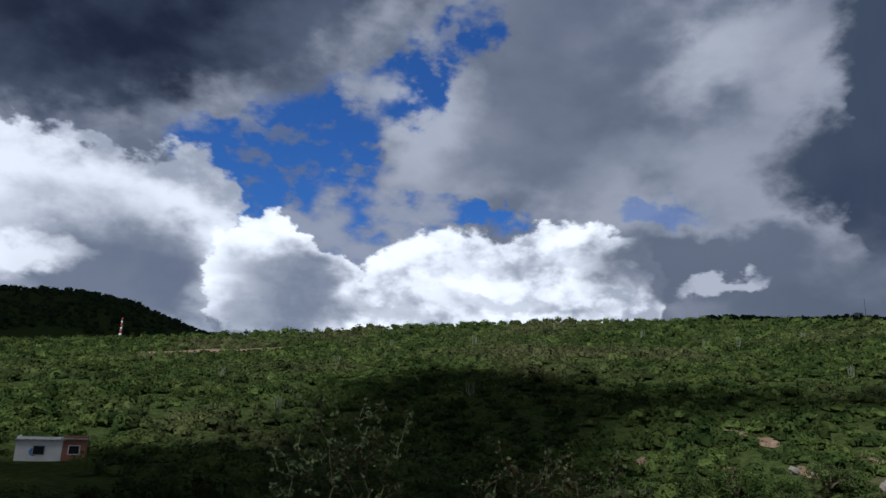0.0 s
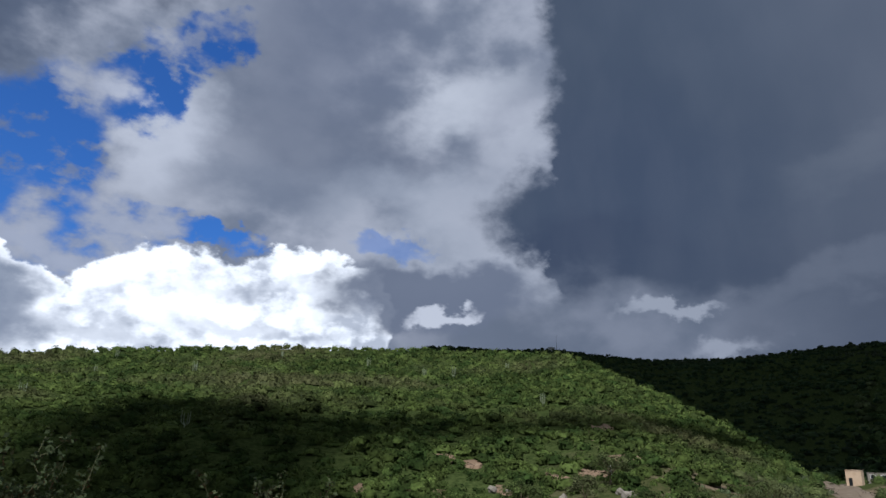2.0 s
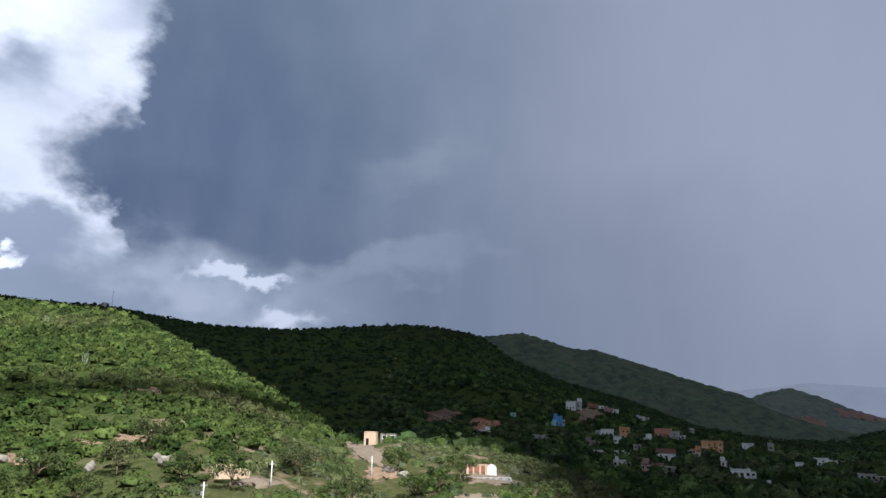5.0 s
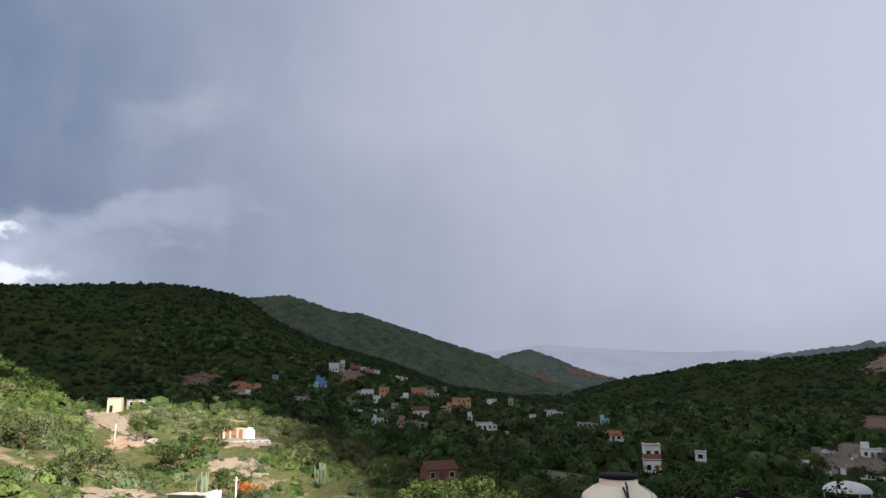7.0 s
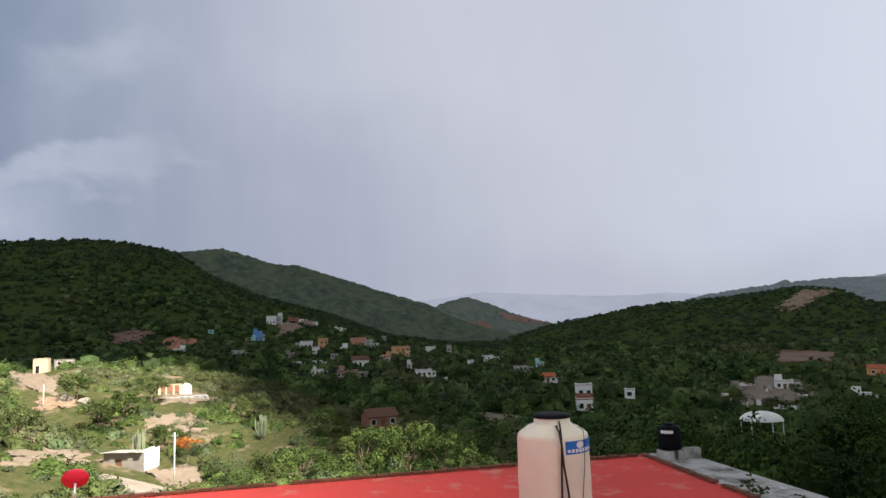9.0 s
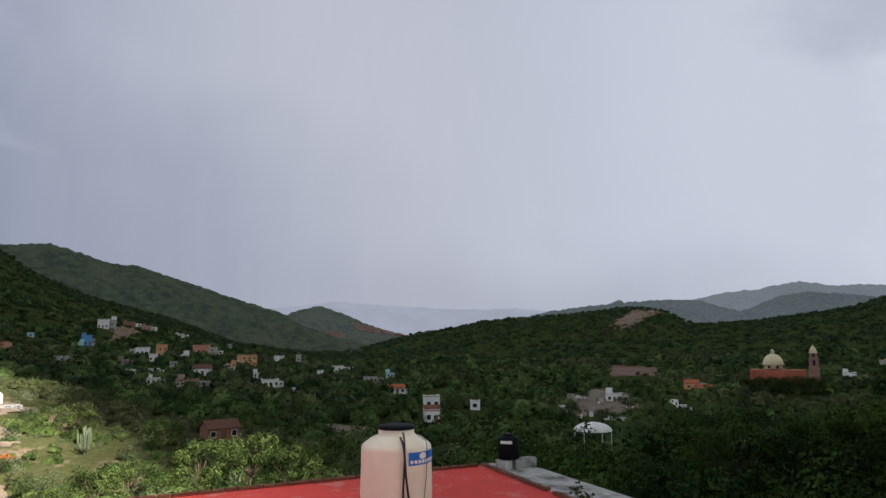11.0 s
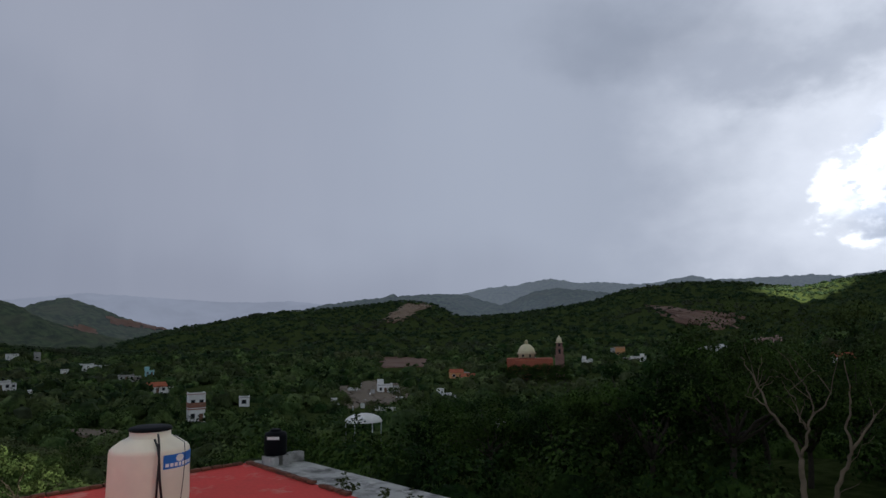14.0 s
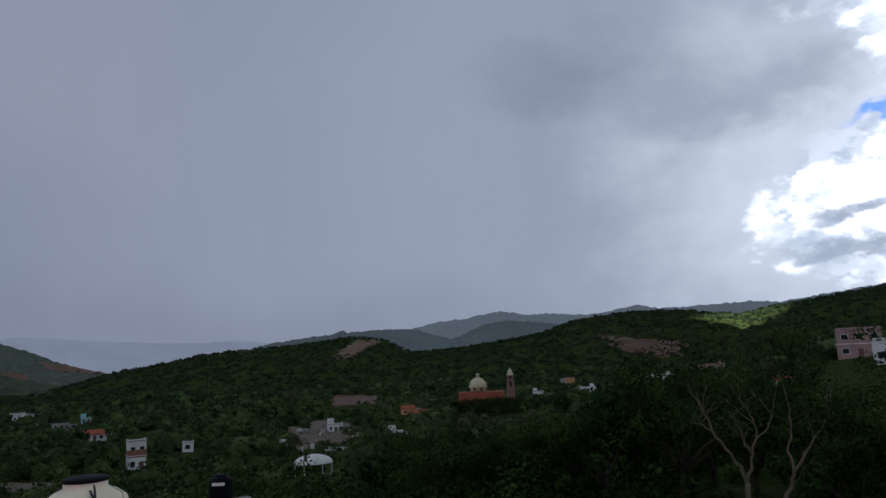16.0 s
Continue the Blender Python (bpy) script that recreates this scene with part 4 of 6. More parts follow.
def site(b, el, r0=60.0, r1=1600.0):
    """The first place along a bearing whose ground stands at that angle of height."""
    r = np.arange(r0, r1, 2.0)
    x, y = r * math.sin(radians(b)), r * math.cos(radians(b))
    e = np.degrees(np.arctan2(land(x, y), r))
    hit = np.nonzero(e >= el)[0]
    if not len(hit) or hit[0] == 0:
        return r1 if not len(hit) else r0
    i = hit[0]
    return float(r[i] - 2.0 * (e[i] - el) / max(1e-9, e[i] - e[i - 1]))


def patch(name, label, b0, b1, r0, r1, mat, lift=0.25, ragged=0.5, seed=1, clear=True):
    """Open ground draped on the land, with a ragged rim."""
    nb, nr = max(8, int((b1 - b0) * radians(1) * r1 / 0.8)), max(6, int((r1 - r0) / 0.8))
    nb, nr = min(nb, 60), min(nr, 50)
    uu, vv = np.meshgrid(np.linspace(-1, 1, nb + 1), np.linspace(-1, 1, nr + 1), indexing="ij")
    b = np.radians((b0 + b1) / 2 + uu * (b1 - b0) / 2)
    r = (r0 + r1) / 2 + vv * (r1 - r0) / 2
    x, y = r * np.sin(b), r * np.cos(b)
    rim = 0.85 - np.abs(uu) ** 3 - np.abs(vv) ** 3 - ragged * rough_noise(uu * 40 + seed * 9, vv * 40, 26, seed)
    v = np.stack([x, y, land(x, y) + np.clip(rim * lift * 4, -3 * lift, lift * 0.6)], axis=-1).reshape(-1, 3)
    i, j = np.meshgrid(np.arange(nb), np.arange(nr), indexing="ij")
    f = np.stack([i * (nr + 1) + j, (i + 1) * (nr + 1) + j, (i + 1) * (nr + 1) + j + 1, i * (nr + 1) + j + 1], axis=-1).reshape(-1, 4)
    me = quads_mesh(name, v, f, mat)
    me.polygons.foreach_set("use_smooth", np.ones(len(f), dtype=bool))
    tagged(new(name, me), label, "ground", kind="structure")
    if clear:
        CLEAR.append(((b0 + b1) / 2, (b1 - b0) * 0.30, r0 + (r1 - r0) * 0.2, r1 - (r1 - r0) * 0.2))


CLEAR_QUADS = []  # open ground as corners of bearing and angle of height, with its reach


def scar(name, label, q, mat, r0, r1, lift=0.4, ragged=0.16, seed=1, n=26):
    """Open ground on a slope; corners run clockwise from the upper left."""
    v = np.zeros((n + 1, n + 1, 3))
    for i in range(n + 1):
        for j in range(n + 1):
            p, t = i / n, j / n
            near_rim = 0.35 + 0.65 * max(abs(2 * p - 1), abs(2 * t - 1)) ** 2
            p += ragged * near_rim * float(rough_noise(i * 1.0 + seed * 50, j * 1.0, 11, seed))
            t += ragged * near_rim * float(rough_noise(i * 1.0, j * 1.0 + seed * 70, 11, seed + 40))
            b = (q[0][0] * (1 - p) + q[1][0] * p) * (1 - t) + (q[3][0] * (1 - p) + q[2][0] * p) * t
            e = (q[0][1] * (1 - p) + q[1][1] * p) * (1 - t) + (q[3][1] * (1 - p) + q[2][1] * p) * t
            r = site(b, e, r0, r1)
            x, y = at(b, r)
            v[i, j] = x, y, float(land(x, y)) + (lift if 0 < i < n and 0 < j < n else -lift)
    i, j = np.meshgrid(np.arange(n), np.arange(n), indexing="ij")
    f = np.stack([i * (n + 1) + j, i * (n + 1) + j + 1, (i + 1) * (n + 1) + j + 1, (i + 1) * (n + 1) + j], axis=-1).reshape(-1, 4)
    me = quads_mesh(name, v.reshape(-1, 3), f, mat)
    me.polygons.foreach_set("use_smooth", np.ones(len(f), dtype=bool))
    tagged(new(name, me), label, "ground", kind="structure")
    mid_b, mid_e = sum(c[0] for c in q) / 4, sum(c[1] for c in q) / 4
    CLEAR_QUADS.append(([(mid_b + 0.84 * (c[0] - mid_b), mid_e + 0.84 * (c[1] - mid_e)) for c in q], r0, r1))


patch("ground_meadow", "dry grassy clearing on the hill", -8.5, 3.5, 310, 352, M_EARTH, 0.3, 0.4, 6)
patch("ground_track", "pale bare earth by the track", 57.6, 60.5, 118, 130, M_PALE_EARTH, 0.25, 1.1, 10)
patch("ground_bank", "pale bare earth below a ruin", 76.2, 80.8, 130, 142, M_PALE_EARTH, 0.25, 1.0, 11)
patch("ground_gully", "red-brown bare earth on the hill foot", 32.3, 33.8, 124, 132, M_EARTH, 0.25, 1.2, 12)
patch("ground_slip", "red-brown bare earth on the hill foot", 38.0, 40.0, 122, 128, M_EARTH, 0.25, 1.2, 13)
patch("ground_ledge", "bare earth ledge on the hill foot", 50.5, 53.5, 158, 186, M_EARTH, 0.25, 0.8, 14)

far_scar("ground_scar_cone", "bare brown skirt of a wooded hill", cone_slope, [(104.2, 1.15), (108.9, 0.3), (108.6, 0.05), (104.6, 0.55)], M_FIELD)
far_scar("ground_scar_cone_low", "bare brown earth at the foot of a wooded hill", cone_slope, [(101.7, 0.4), (103.4, 0.35), (103.9, -0.3), (101.9, -0.3)], M_FIELD)
scar("ground_field_east", "bare reddish-brown field among the trees", [(125.4, -2.38), (129.6, -2.5), (129.5, -3.25), (125.6, -3.25)], M_FIELD, 300, 900, 0.6, 0.1, 2)
scar("ground_scar_east", "bare brown scar on a wooded hilltop", [(128.0, 2.2), (129.8, 2.0), (127.4, 0.7), (125.4, 0.62)], M_EARTH, 640, 1245, 1.2, 0.3, 3)
scar("ground_scar_south", "bare brown scar on a wooded slope", [(147.4, 1.55), (154.2, 0.75), (153.7, -0.3), (150.4, -0.05)], M_FIELD, 600, 1340, 1.2, 0.3, 4)
scar("ground_cutting", "red earth cutting behind a white house", [(77.9, -0.15), (79.9, -0.25), (80.1, -1.4), (77.0, -1.4)], M_CUT, 300, 900, 0.7, 0.3, 7)
scar("ground_slide", "brown bare patch on the wooded slope", [(73.9, 0.6), (76.2, 0.6), (76.3, -0.4), (73.6, -0.35)], M_FIELD, 380, 920, 0.4, 0.5, 8)
scar("ground_bank_high", "pale earth bank beside the topmost house", [(86.4, 1.05), (88.0, 0.75), (88.1, 0.35), (85.8, -0.4)], M_EARTH, 380, 920, 0.6, 0.3, 9)
scar("ground_square", "pale stony yard in the valley", [(121.2, -4.75), (127.2, -4.5), (127.8, -6.15), (123.4, -6.3)], M_PALE_EARTH, 120, 420, 0.3, 0.3, 15)
scar("road_valley", "pale dusty road between trees", [(102.0, -6.95), (105.4, -7.25), (106.4, -7.85), (103.2, -7.6)], M_PALE_EARTH, 120, 260, 0.4, 0.12, 24)
scar("road_shed", "pale concrete road below the shed", [(72.6, -9.7), (73.5, -9.7), (78.6, -11.4), (75.9, -11.6)], M_ROAD, 60, 130, 0.12, 0.05, 16)
scar("ground_yard", "pale dusty yard beside the shed", [(76.2, -9.95), (79.6, -9.6), (80.5, -10.9), (78.3, -11.3)], M_PALE_EARTH, 60, 140, 0.24, 0.14, 17)
scar("ground_shelf", "pale bare earth on the sunny slope", [(67.4, -7.5), (72.3, -7.95), (72.2, -8.9), (67.6, -8.5)], M_PALE_EARTH, 60, 160, 0.24, 0.25, 18)
scar("ground_terrace", "pale bare earth below the adobe hut", [(67.0, -1.9), (70.2, -2.6), (70.6, -4.1), (67.6, -2.9)], M_PALE_EARTH, 90, 260, 0.24, 0.2, 19)
scar("ground_steps", "bare earth terrace on the sunny slope", [(69.0, -4.0), (71.6, -4.1), (71.4, -4.9), (68.9, -4.8)], M_EARTH, 90, 200, 0.24, 0.2, 20)
for k_seed, (bare_b, bare_e, bare_w) in enumerate(((39.5, -1.0, 0.7), (41.7, -1.5, 1.0), (48.5, -2.45, 0.9), (51.3, -2.05, 1.0), (37.6, -3.7, 2.0), (44.2, -3.4, 0.8), (53.7, -0.8, 1.3), (60.6, -5.2, 1.6))):
    scar("ground_bare", "red-brown bare earth between bushes at the hill foot", [(bare_b - bare_w, bare_e + 0.3), (bare_b + bare_w, bare_e + 0.25), (bare_b + bare_w, bare_e - 0.3), (bare_b - bare_w, bare_e - 0.25)], M_EARTH if k_seed < 7 else M_PALE_EARTH, 70, 240, 0.35, 0.5, 50 + k_seed, 12)
scar("ground_sill", "pale bare earth under a ruin", [(77.0, -4.2), (80.6, -4.5), (81.6, -5.2), (77.4, -5.0)], M_PALE_EARTH, 90, 200, 0.24, 0.2, 21)
CLEAR.append((104.2, 2.2, 152, 166))
CLEAR.append((125.0, 2.4, 175, 302))
CLEAR.append((127.5, 1.9, 350, 540))

# ---------------------------------------------------------------- houses of the town
WALLS = {
    "white": worn_material("white_wall", (0.84, 0.83, 0.81), (0.66, 0.64, 0.60), 0.5, 0.6, 0.9),
    "grey": worn_material("grey_wall", (0.42, 0.41, 0.39), (0.30, 0.28, 0.26), 0.5, 0.6, 0.9),
    "orange": worn_material("orange_wall", (0.66, 0.33, 0.15), (0.52, 0.27, 0.14), 0.5, 0.6, 0.9),
    "salmon": worn_material("salmon_wall", (0.56, 0.27, 0.19), (0.42, 0.22, 0.17), 0.5, 0.6, 0.9),
    "blue": worn_material("blue_wall", (0.13, 0.33, 0.66), (0.12, 0.27, 0.5), 0.5, 0.6, 0.9),
    "cyan": worn_material("turquoise_wall", (0.36, 0.64, 0.66), (0.28, 0.5, 0.54), 0.5, 0.6, 0.9),
    "pink": worn_material("pink_wall", (0.44, 0.27, 0.25), (0.33, 0.21, 0.2), 0.5, 0.6, 0.9),
    "adobe": worn_material("adobe_wall", (0.62, 0.46, 0.33), (0.46, 0.31, 0.21), 0.6, 0.6, 0.95),
    "block": worn_material("block_wall", (0.27, 0.24, 0.21), (0.19, 0.16, 0.14), 0.6, 0.6, 0.95),
    "brick": worn_material("raw_brick_wall", (0.33, 0.15, 0.10), (0.22, 0.11, 0.08), 0.6, 0.6, 0.95),
}
M_TILE = worn_material("red_roof_tiles", (0.42, 0.12, 0.06), (0.26, 0.09, 0.06), 0.7, 0.6, 0.9, 0.4)
M_OLDTILE = worn_material("old_roof_tiles", (0.15, 0.07, 0.05), (0.09, 0.05, 0.04), 0.7, 0.6, 0.9, 0.4)
M_PANE = plain_material("dark_window", (0.02, 0.022, 0.026), 0.15)
M_DOOR = plain_material("brown_door", (0.16, 0.08, 0.045), 0.6)


def opening(parent, name, x, z, w, h, mat, y=0.0, frame_mat=None):
    """A window or door set in the front wall, with a surround that stands proud."""
    pane = part(name, box_bm(x - w / 2, x + w / 2, y - 0.035, y + 0.03, z, z + h), mat, parent)
    if frame_mat is not None:
        t = 0.09
        part("surround", join_boxes([(x - w / 2 - t, x - w / 2 - 0.001, y - 0.06, y + 0.02, z - t, z + h + t), (x + w / 2 + 0.001, x + w / 2 + t, y - 0.06, y + 0.02, z - t, z + h + t),
                                     (x - w / 2, x + w / 2, y - 0.06, y + 0.02, z + h + 0.001, z + h + t), (x - w / 2, x + w / 2, y - 0.07, y + 0.02, z - t, z - 0.001)]), frame_mat, pane)
    return pane


def town_house(label, b, el, w, h, wall="white", turn=0.0, storeys=1, roof="flat", roof_mat=None, windows=2, deep=0.8, near=14.0, dist=None, door=True, water=False, r0=60.0, sink=0.4, plain=False):
    """A house with walls, openings and a roof. w and h: its size as seen, in degrees."""
    r = dist or site(b, el, r0)
    far = r > 230
    wide, tall = max(3.0, radians(w) * r * (0.88 if far else 1.0)), max(2.4 * storeys, radians(h) * r * (0.9 if far else 1.0))
    x, y = at(b, r + wide * deep * 0.2)
    z = float(land(x, y))
    ob = empty("house", pose(x, y, z, 0, 0, -b + turn), label, "house", "houses of the town")
    mat, d = WALLS[wall], wide * deep
    body = part("wall", box_bm(-wide / 2, wide / 2, 0, d, -1.6 - sink, tall, 0.03), mat, ob)
    for s in range(storeys):
        z0 = tall / storeys * s
        n = windows
        for i in range(n):
            wx = (i + 0.5) / n * wide - wide / 2
            if door and s == 0 and i == n // 2:
                opening(ob, "door", wx, z0 - 0.05, 1.0, min(2.05, tall / storeys - 0.4), M_DOOR)
            else:
                opening(ob, "window", wx, z0 + 0.95, min(1.3, wide / n * 0.45), min(1.1, tall / storeys - 1.4), M_PANE, 0.0, WALLS["white"] if wall != "white" else WALLS["grey"])
        if s:
            part("ledge", box_bm(-wide / 2 - 0.12, wide / 2 + 0.12, -0.12, d + 0.05, z0 - 0.1, z0 + 0.08), WALLS["white"], ob)
    if roof == "flat" and plain:
        part("roof", box_bm(-wide / 2 - 0.06, wide / 2 + 0.06, -0.10, d + 0.06, tall + 0.001, tall + 0.07, 0.01), roof_mat or M_METAL, ob)
    elif roof == "flat":
        part("roof", box_bm(-wide / 2 - 0.25, wide / 2 + 0.25, -0.3, d + 0.2, tall + 0.001, tall + 0.16, 0.02), roof_mat or M_CONCRETE, ob)
        part("parapet", join_boxes([(-wide / 2, wide / 2, 0.0, 0.14, tall + 0.161, tall + 0.5), (-wide / 2, -wide / 2 + 0.14, 0.141, d, tall + 0.161, tall + 0.5), (wide / 2 - 0.14, wide / 2, 0.141, d, tall + 0.161, tall + 0.5)]), mat, ob)
    else:
        rise = 0.28 * d if roof == "gable" else 0.18 * d
        bm = bmesh.new()
        o = 0.35
        prof = [(-o, tall - 0.08), (d / 2, tall + rise), (d + o, tall - 0.08), (d + o, tall + 0.08), (d / 2, tall + rise + 0.18), (-o, tall + 0.08)]
        ends = [[bm.verts.new((s * (wide / 2 + o), py, pz)) for py, pz in prof] for s in (-1, 1)]
        for i in range(6):
            bm.faces.new((ends[0][i], ends[0][(i + 1) % 6], ends[1][(i + 1) % 6], ends[1][i]))
        bm.faces.new(ends[0]), bm.faces.new(ends[1][::-1])
        part("roof", bm, roof_mat or M_TILE, ob)
        gable = bmesh.new()
        for s in (-1, 1):
            tri = [[gable.verts.new((s * wide / 2 - q * s * 0.15, py, pz)) for py, pz in ((0.02, tall), (d - 0.02, tall), (d / 2, tall + rise))] for q in (0, 1)]
            gable.faces.new(tri[0]), gable.faces.new(tri[1][::-1])
        part("gable", gable, mat, ob)
    if far and dist is None and storeys * windows > 1:
        lay = random.Random(label)
        side, aw, ah = lay.choice((-1, 1)), wide * lay.uniform(0.3, 0.55), tall / storeys * lay.uniform(0.7, 1.0)
        ax = side * (wide / 2 + aw / 2 + 0.01)
        front = lay.uniform(-2.0, 2.5)
        part("annexe", box_bm(ax - aw / 2, ax + aw / 2, front, front + d * 0.7, -2.0, ah, 0.03), WALLS[lay.choice((wall, "white", "grey", "block"))], ob, "lower annexe wall")
        part("annexe_roof", box_bm(ax - aw / 2 - 0.1, ax + aw / 2 + 0.1, front - 0.2, front + d * 0.7, ah + 0.001, ah + 0.12, 0.01), M_CONCRETE, ob)
        part("annexe_window", box_bm(ax - 0.5, ax + 0.5, front - 0.03, front + 0.05, ah * 0.42, ah * 0.42 + 0.9), M_PANE, ob)
        if roof == "flat" and lay.random() < 0.6:
            sx = -side * wide * 0.28
            part("stair_box", box_bm(sx - 1.1, sx + 1.1, d * 0.4, d * 0.4 + 2.2, tall + 0.165, tall + lay.uniform(1.4, 2.3), 0.02), mat, ob, "small roof-top stair box")
    if water:
        part("roof_tank", lathe_tank(wide * 0.2, d * 0.5, tall + 0.17), M_BLACK, ob, "black rooftop water tank")
    CLEAR.append((b, w * 0.5 + math.degrees((3.2 if r < 230 else 1.0) / r), r - (near if r < 230 else 15), r + d))
    return ob, r, wide, tall, d


def lathe_tank(x, y, z):
    bm = lathe_bm([(0.5, 0), (0.52, 0.7), (0.45, 0.85), (0.2, 0.98), (0.18, 1.05)], 20)
    bmesh.ops.translate(bm, vec=(x, y, z), verts=bm.verts)
    return bm


hut, hut_r, hut_w, hut_h, hut_d = town_house("beige adobe hut standing tall on bare earth", 69.25, -2.3, 0.98, 1.05, "adobe", -12, 1, windows=0, deep=0.8, near=40, plain=True, roof_mat=WALLS["adobe"])
# near-black panel painted for the shade inside the open door
opening(hut, "doorway_dark_panel", -hut_w * 0.2, 0.1, 0.75, 1.7, M_PANE)
town_house("low grey shed with a flat metal roof", 70.75, -2.0, 1.3, 0.42, "block", 6, 1, windows=2, deep=0.5, door=False, plain=True, roof_mat=WALLS["block"])


M_SHEET = worn_material("weathered_roof_sheet", (0.30, 0.28, 0.26), (0.18, 0.15, 0.13), 0.9, 0.8, 0.75, 0.3)


def ruin():
    """Roofless brick walls with two openings between piers, and a plastered end with a rounded top."""
    r = site(78.2, -4.45, 100)
    x, y = at(78.2, r)
    k = radians(1) * r
    ob = empty("ruin", pose(x, y, float(land(x, y)) + 0.1, 0, 0, -78.2 + 6), "half-built roofless brick house with a white plastered end", "house")
    top = 0.85 * k
    for px, pw in ((-1.0 * k, 0.5), (-0.52 * k, 0.35), (0.02 * k, 0.4), (0.5 * k, 0.5)):
        part("pier", box_bm(px - pw / 2, px + pw / 2, 0, 0.3, -1.2, top * 0.86, 0.03), WALLS["adobe"], ob, "pale brick pier")
    part("back_wall", box_bm(-1.05 * k, 0.6 * k, 2.6, 2.85, -1.2, top * 0.78, 0.03), WALLS["brick"], ob, "raw brick back wall")
    part("side_wall", box_bm(-1.08 * k, -0.98 * k, 0.31, 2.59, -1.2, top * 0.82, 0.03), WALLS["brick"], ob)
    part("lintel", box_bm(-1.06 * k, 0.62 * k, -0.03, 0.33, top * 0.861, top * 0.97, 0.03), WALLS["adobe"], ob)
    end = tube_bm([([(0.95 * k, 0.0, 0), (0.95 * k, 0.35, 0)], 0.4 * k, 0.4 * k)], 24)
    bmesh.ops.translate(end, vec=(0, 0, top - 0.4 * k), verts=end.verts)
    part("end_wall", end, WALLS["white"], ob, "white plastered wall with a rounded top")
    part("end_foot", box_bm(0.56 * k, 1.34 * k, 0.001, 0.349, -1.2, top - 0.4 * k, 0.02), WALLS["white"], ob)
    part("slab", box_bm(-0.8 * k, 2.4 * k, -3.4, -0.4, -1.3, -0.25, 0.05), M_CONCRETE, ob, "pale concrete slab before the walls")
    CLEAR.append((78.3, 1.9, r - 16, r + 5))


def shed():
    """A block shed: door in the long wall, whitewashed end, roof sheets with a ragged eave."""
    r = site(76.2, -9.9, 70)
    x, y = at(76.2, r)
    k = radians(1) * r
    ob = empty("shed", pose(x, y, float(land(x, y)), 0, 0, -76.2 - 26), "grey block shed with a wooden door and one whitewashed end", "shed")
    wide, deep, tall = 3.1 * k, 2.6 * k, 1.62 * k
    part("front_wall", join_boxes([(-wide, -wide * 0.70, 0, 0.2, -1.5, tall * 0.9), (-wide * 0.70, -wide * 0.54, 0, 0.2, tall * 0.62, tall * 0.9), (-wide * 0.54, 0, 0, 0.2, -1.5, tall * 0.9)]), WALLS["block"], ob, "bare concrete block wall")
    part("door", box_bm(-wide * 0.695, -wide * 0.545, 0.05, 0.1, -0.2, tall * 0.615), M_DOOR, ob, "brown wooden door")
    part("end_wall", box_bm(-0.2, 0.0, 0.201, deep, -1.5, tall * 0.9), WALLS["white"], ob, "whitewashed end wall with worn patches")
    part("end_cap", box_bm(-0.19, -0.01, 0.22, deep * 0.7, tall * 0.901, tall * 1.0), WALLS["white"], ob)
    part("back_wall", box_bm(-wide, -0.21, deep - 0.2, deep, -1.5, tall * 0.74), WALLS["block"], ob)
    part("side_wall", box_bm(-wide, -wide + 0.2, 0.21, deep - 0.21, -1.5, tall * 0.74), WALLS["block"], ob)
    lay = random.Random(21)
    n = 7
    for i in range(n):
        x0, x1 = -wide - 0.3 + i * (wide + 0.08) / n, -wide - 0.3 + (i + 1) * (wide + 0.08) / n + 0.05
        sheet = box_bm(x0, x1, -0.4 - lay.uniform(0, 0.3), deep + 0.1, 0, 0.05)
        bmesh.ops.rotate(sheet, cent=(0, 0, 0), matrix=Matrix.Rotation(-math.atan2(tall * 0.15, deep), 3, "X"), verts=sheet.verts)
        bmesh.ops.translate(sheet, vec=(0, 0, tall * 0.905 + 0.03 * (i % 2) + lay.uniform(0, 0.03)), verts=sheet.verts)
        part("roof_sheet", sheet, M_SHEET if i % 3 else M_CONCRETE, ob, "weathered grey roof sheet")
    CLEAR.append((75.6, 2.5, r - 20, r + 6))


ruin()
shed()
town_house("white house below a red earth cutting", 78.65, -1.5, 1.0, 0.6, "white", 10, 1, windows=3)
town_house("bright blue house on the wooded slope", 84.55, -0.5, 0.72, 0.8, "blue", 15, 1, windows=2, water=True)
town_house("turquoise house on the wooded slope", 84.0, -0.8, 0.52, 0.6, "cyan", -10, 1, windows=2)
town_house("white house with a mast high on the slope", 85.5, 0.8, 0.85, 0.7, "white", -15, 1, windows=3, water=True)
town_house("small white annexe high on the slope", 86.25, 1.0, 0.4, 0.75, "white", 5, 1, windows=1, door=False)
town_house("brick-coloured house behind an earth bank", 87.3, 0.85, 1.0, 0.42, "brick", 5, 1, windows=2)
town_house("small pink house high on the slope", 88.5, 0.55, 0.8, 0.45, "pink", -8, 1, windows=2)
town_house("pale grey house among trees", 83.0, -1.8, 1.05, 0.6, "grey", 12, 1, windows=3, water=True)
town_house("white house with a flat roof", 88.3, -1.25, 1.1, 0.6, "white", -6, 1, windows=3)
town_house("orange and white two-storey house", 89.75, -1.5, 0.8, 1.1, "orange", 14, 2, windows=2, water=True)
town_house("white lower house beside an orange one", 89.1, -1.75, 0.7, 0.6, "white", 0, 1, windows=2)
town_house("salmon house with wide windows", 92.5, -1.2, 1.35, 0.7, "salmon", -10, 1, windows=4, roof_mat=WALLS["salmon"])
town_house("small white house under trees", 91.4, -1.7, 0.62, 0.45, "white", 8, 1, windows=2)
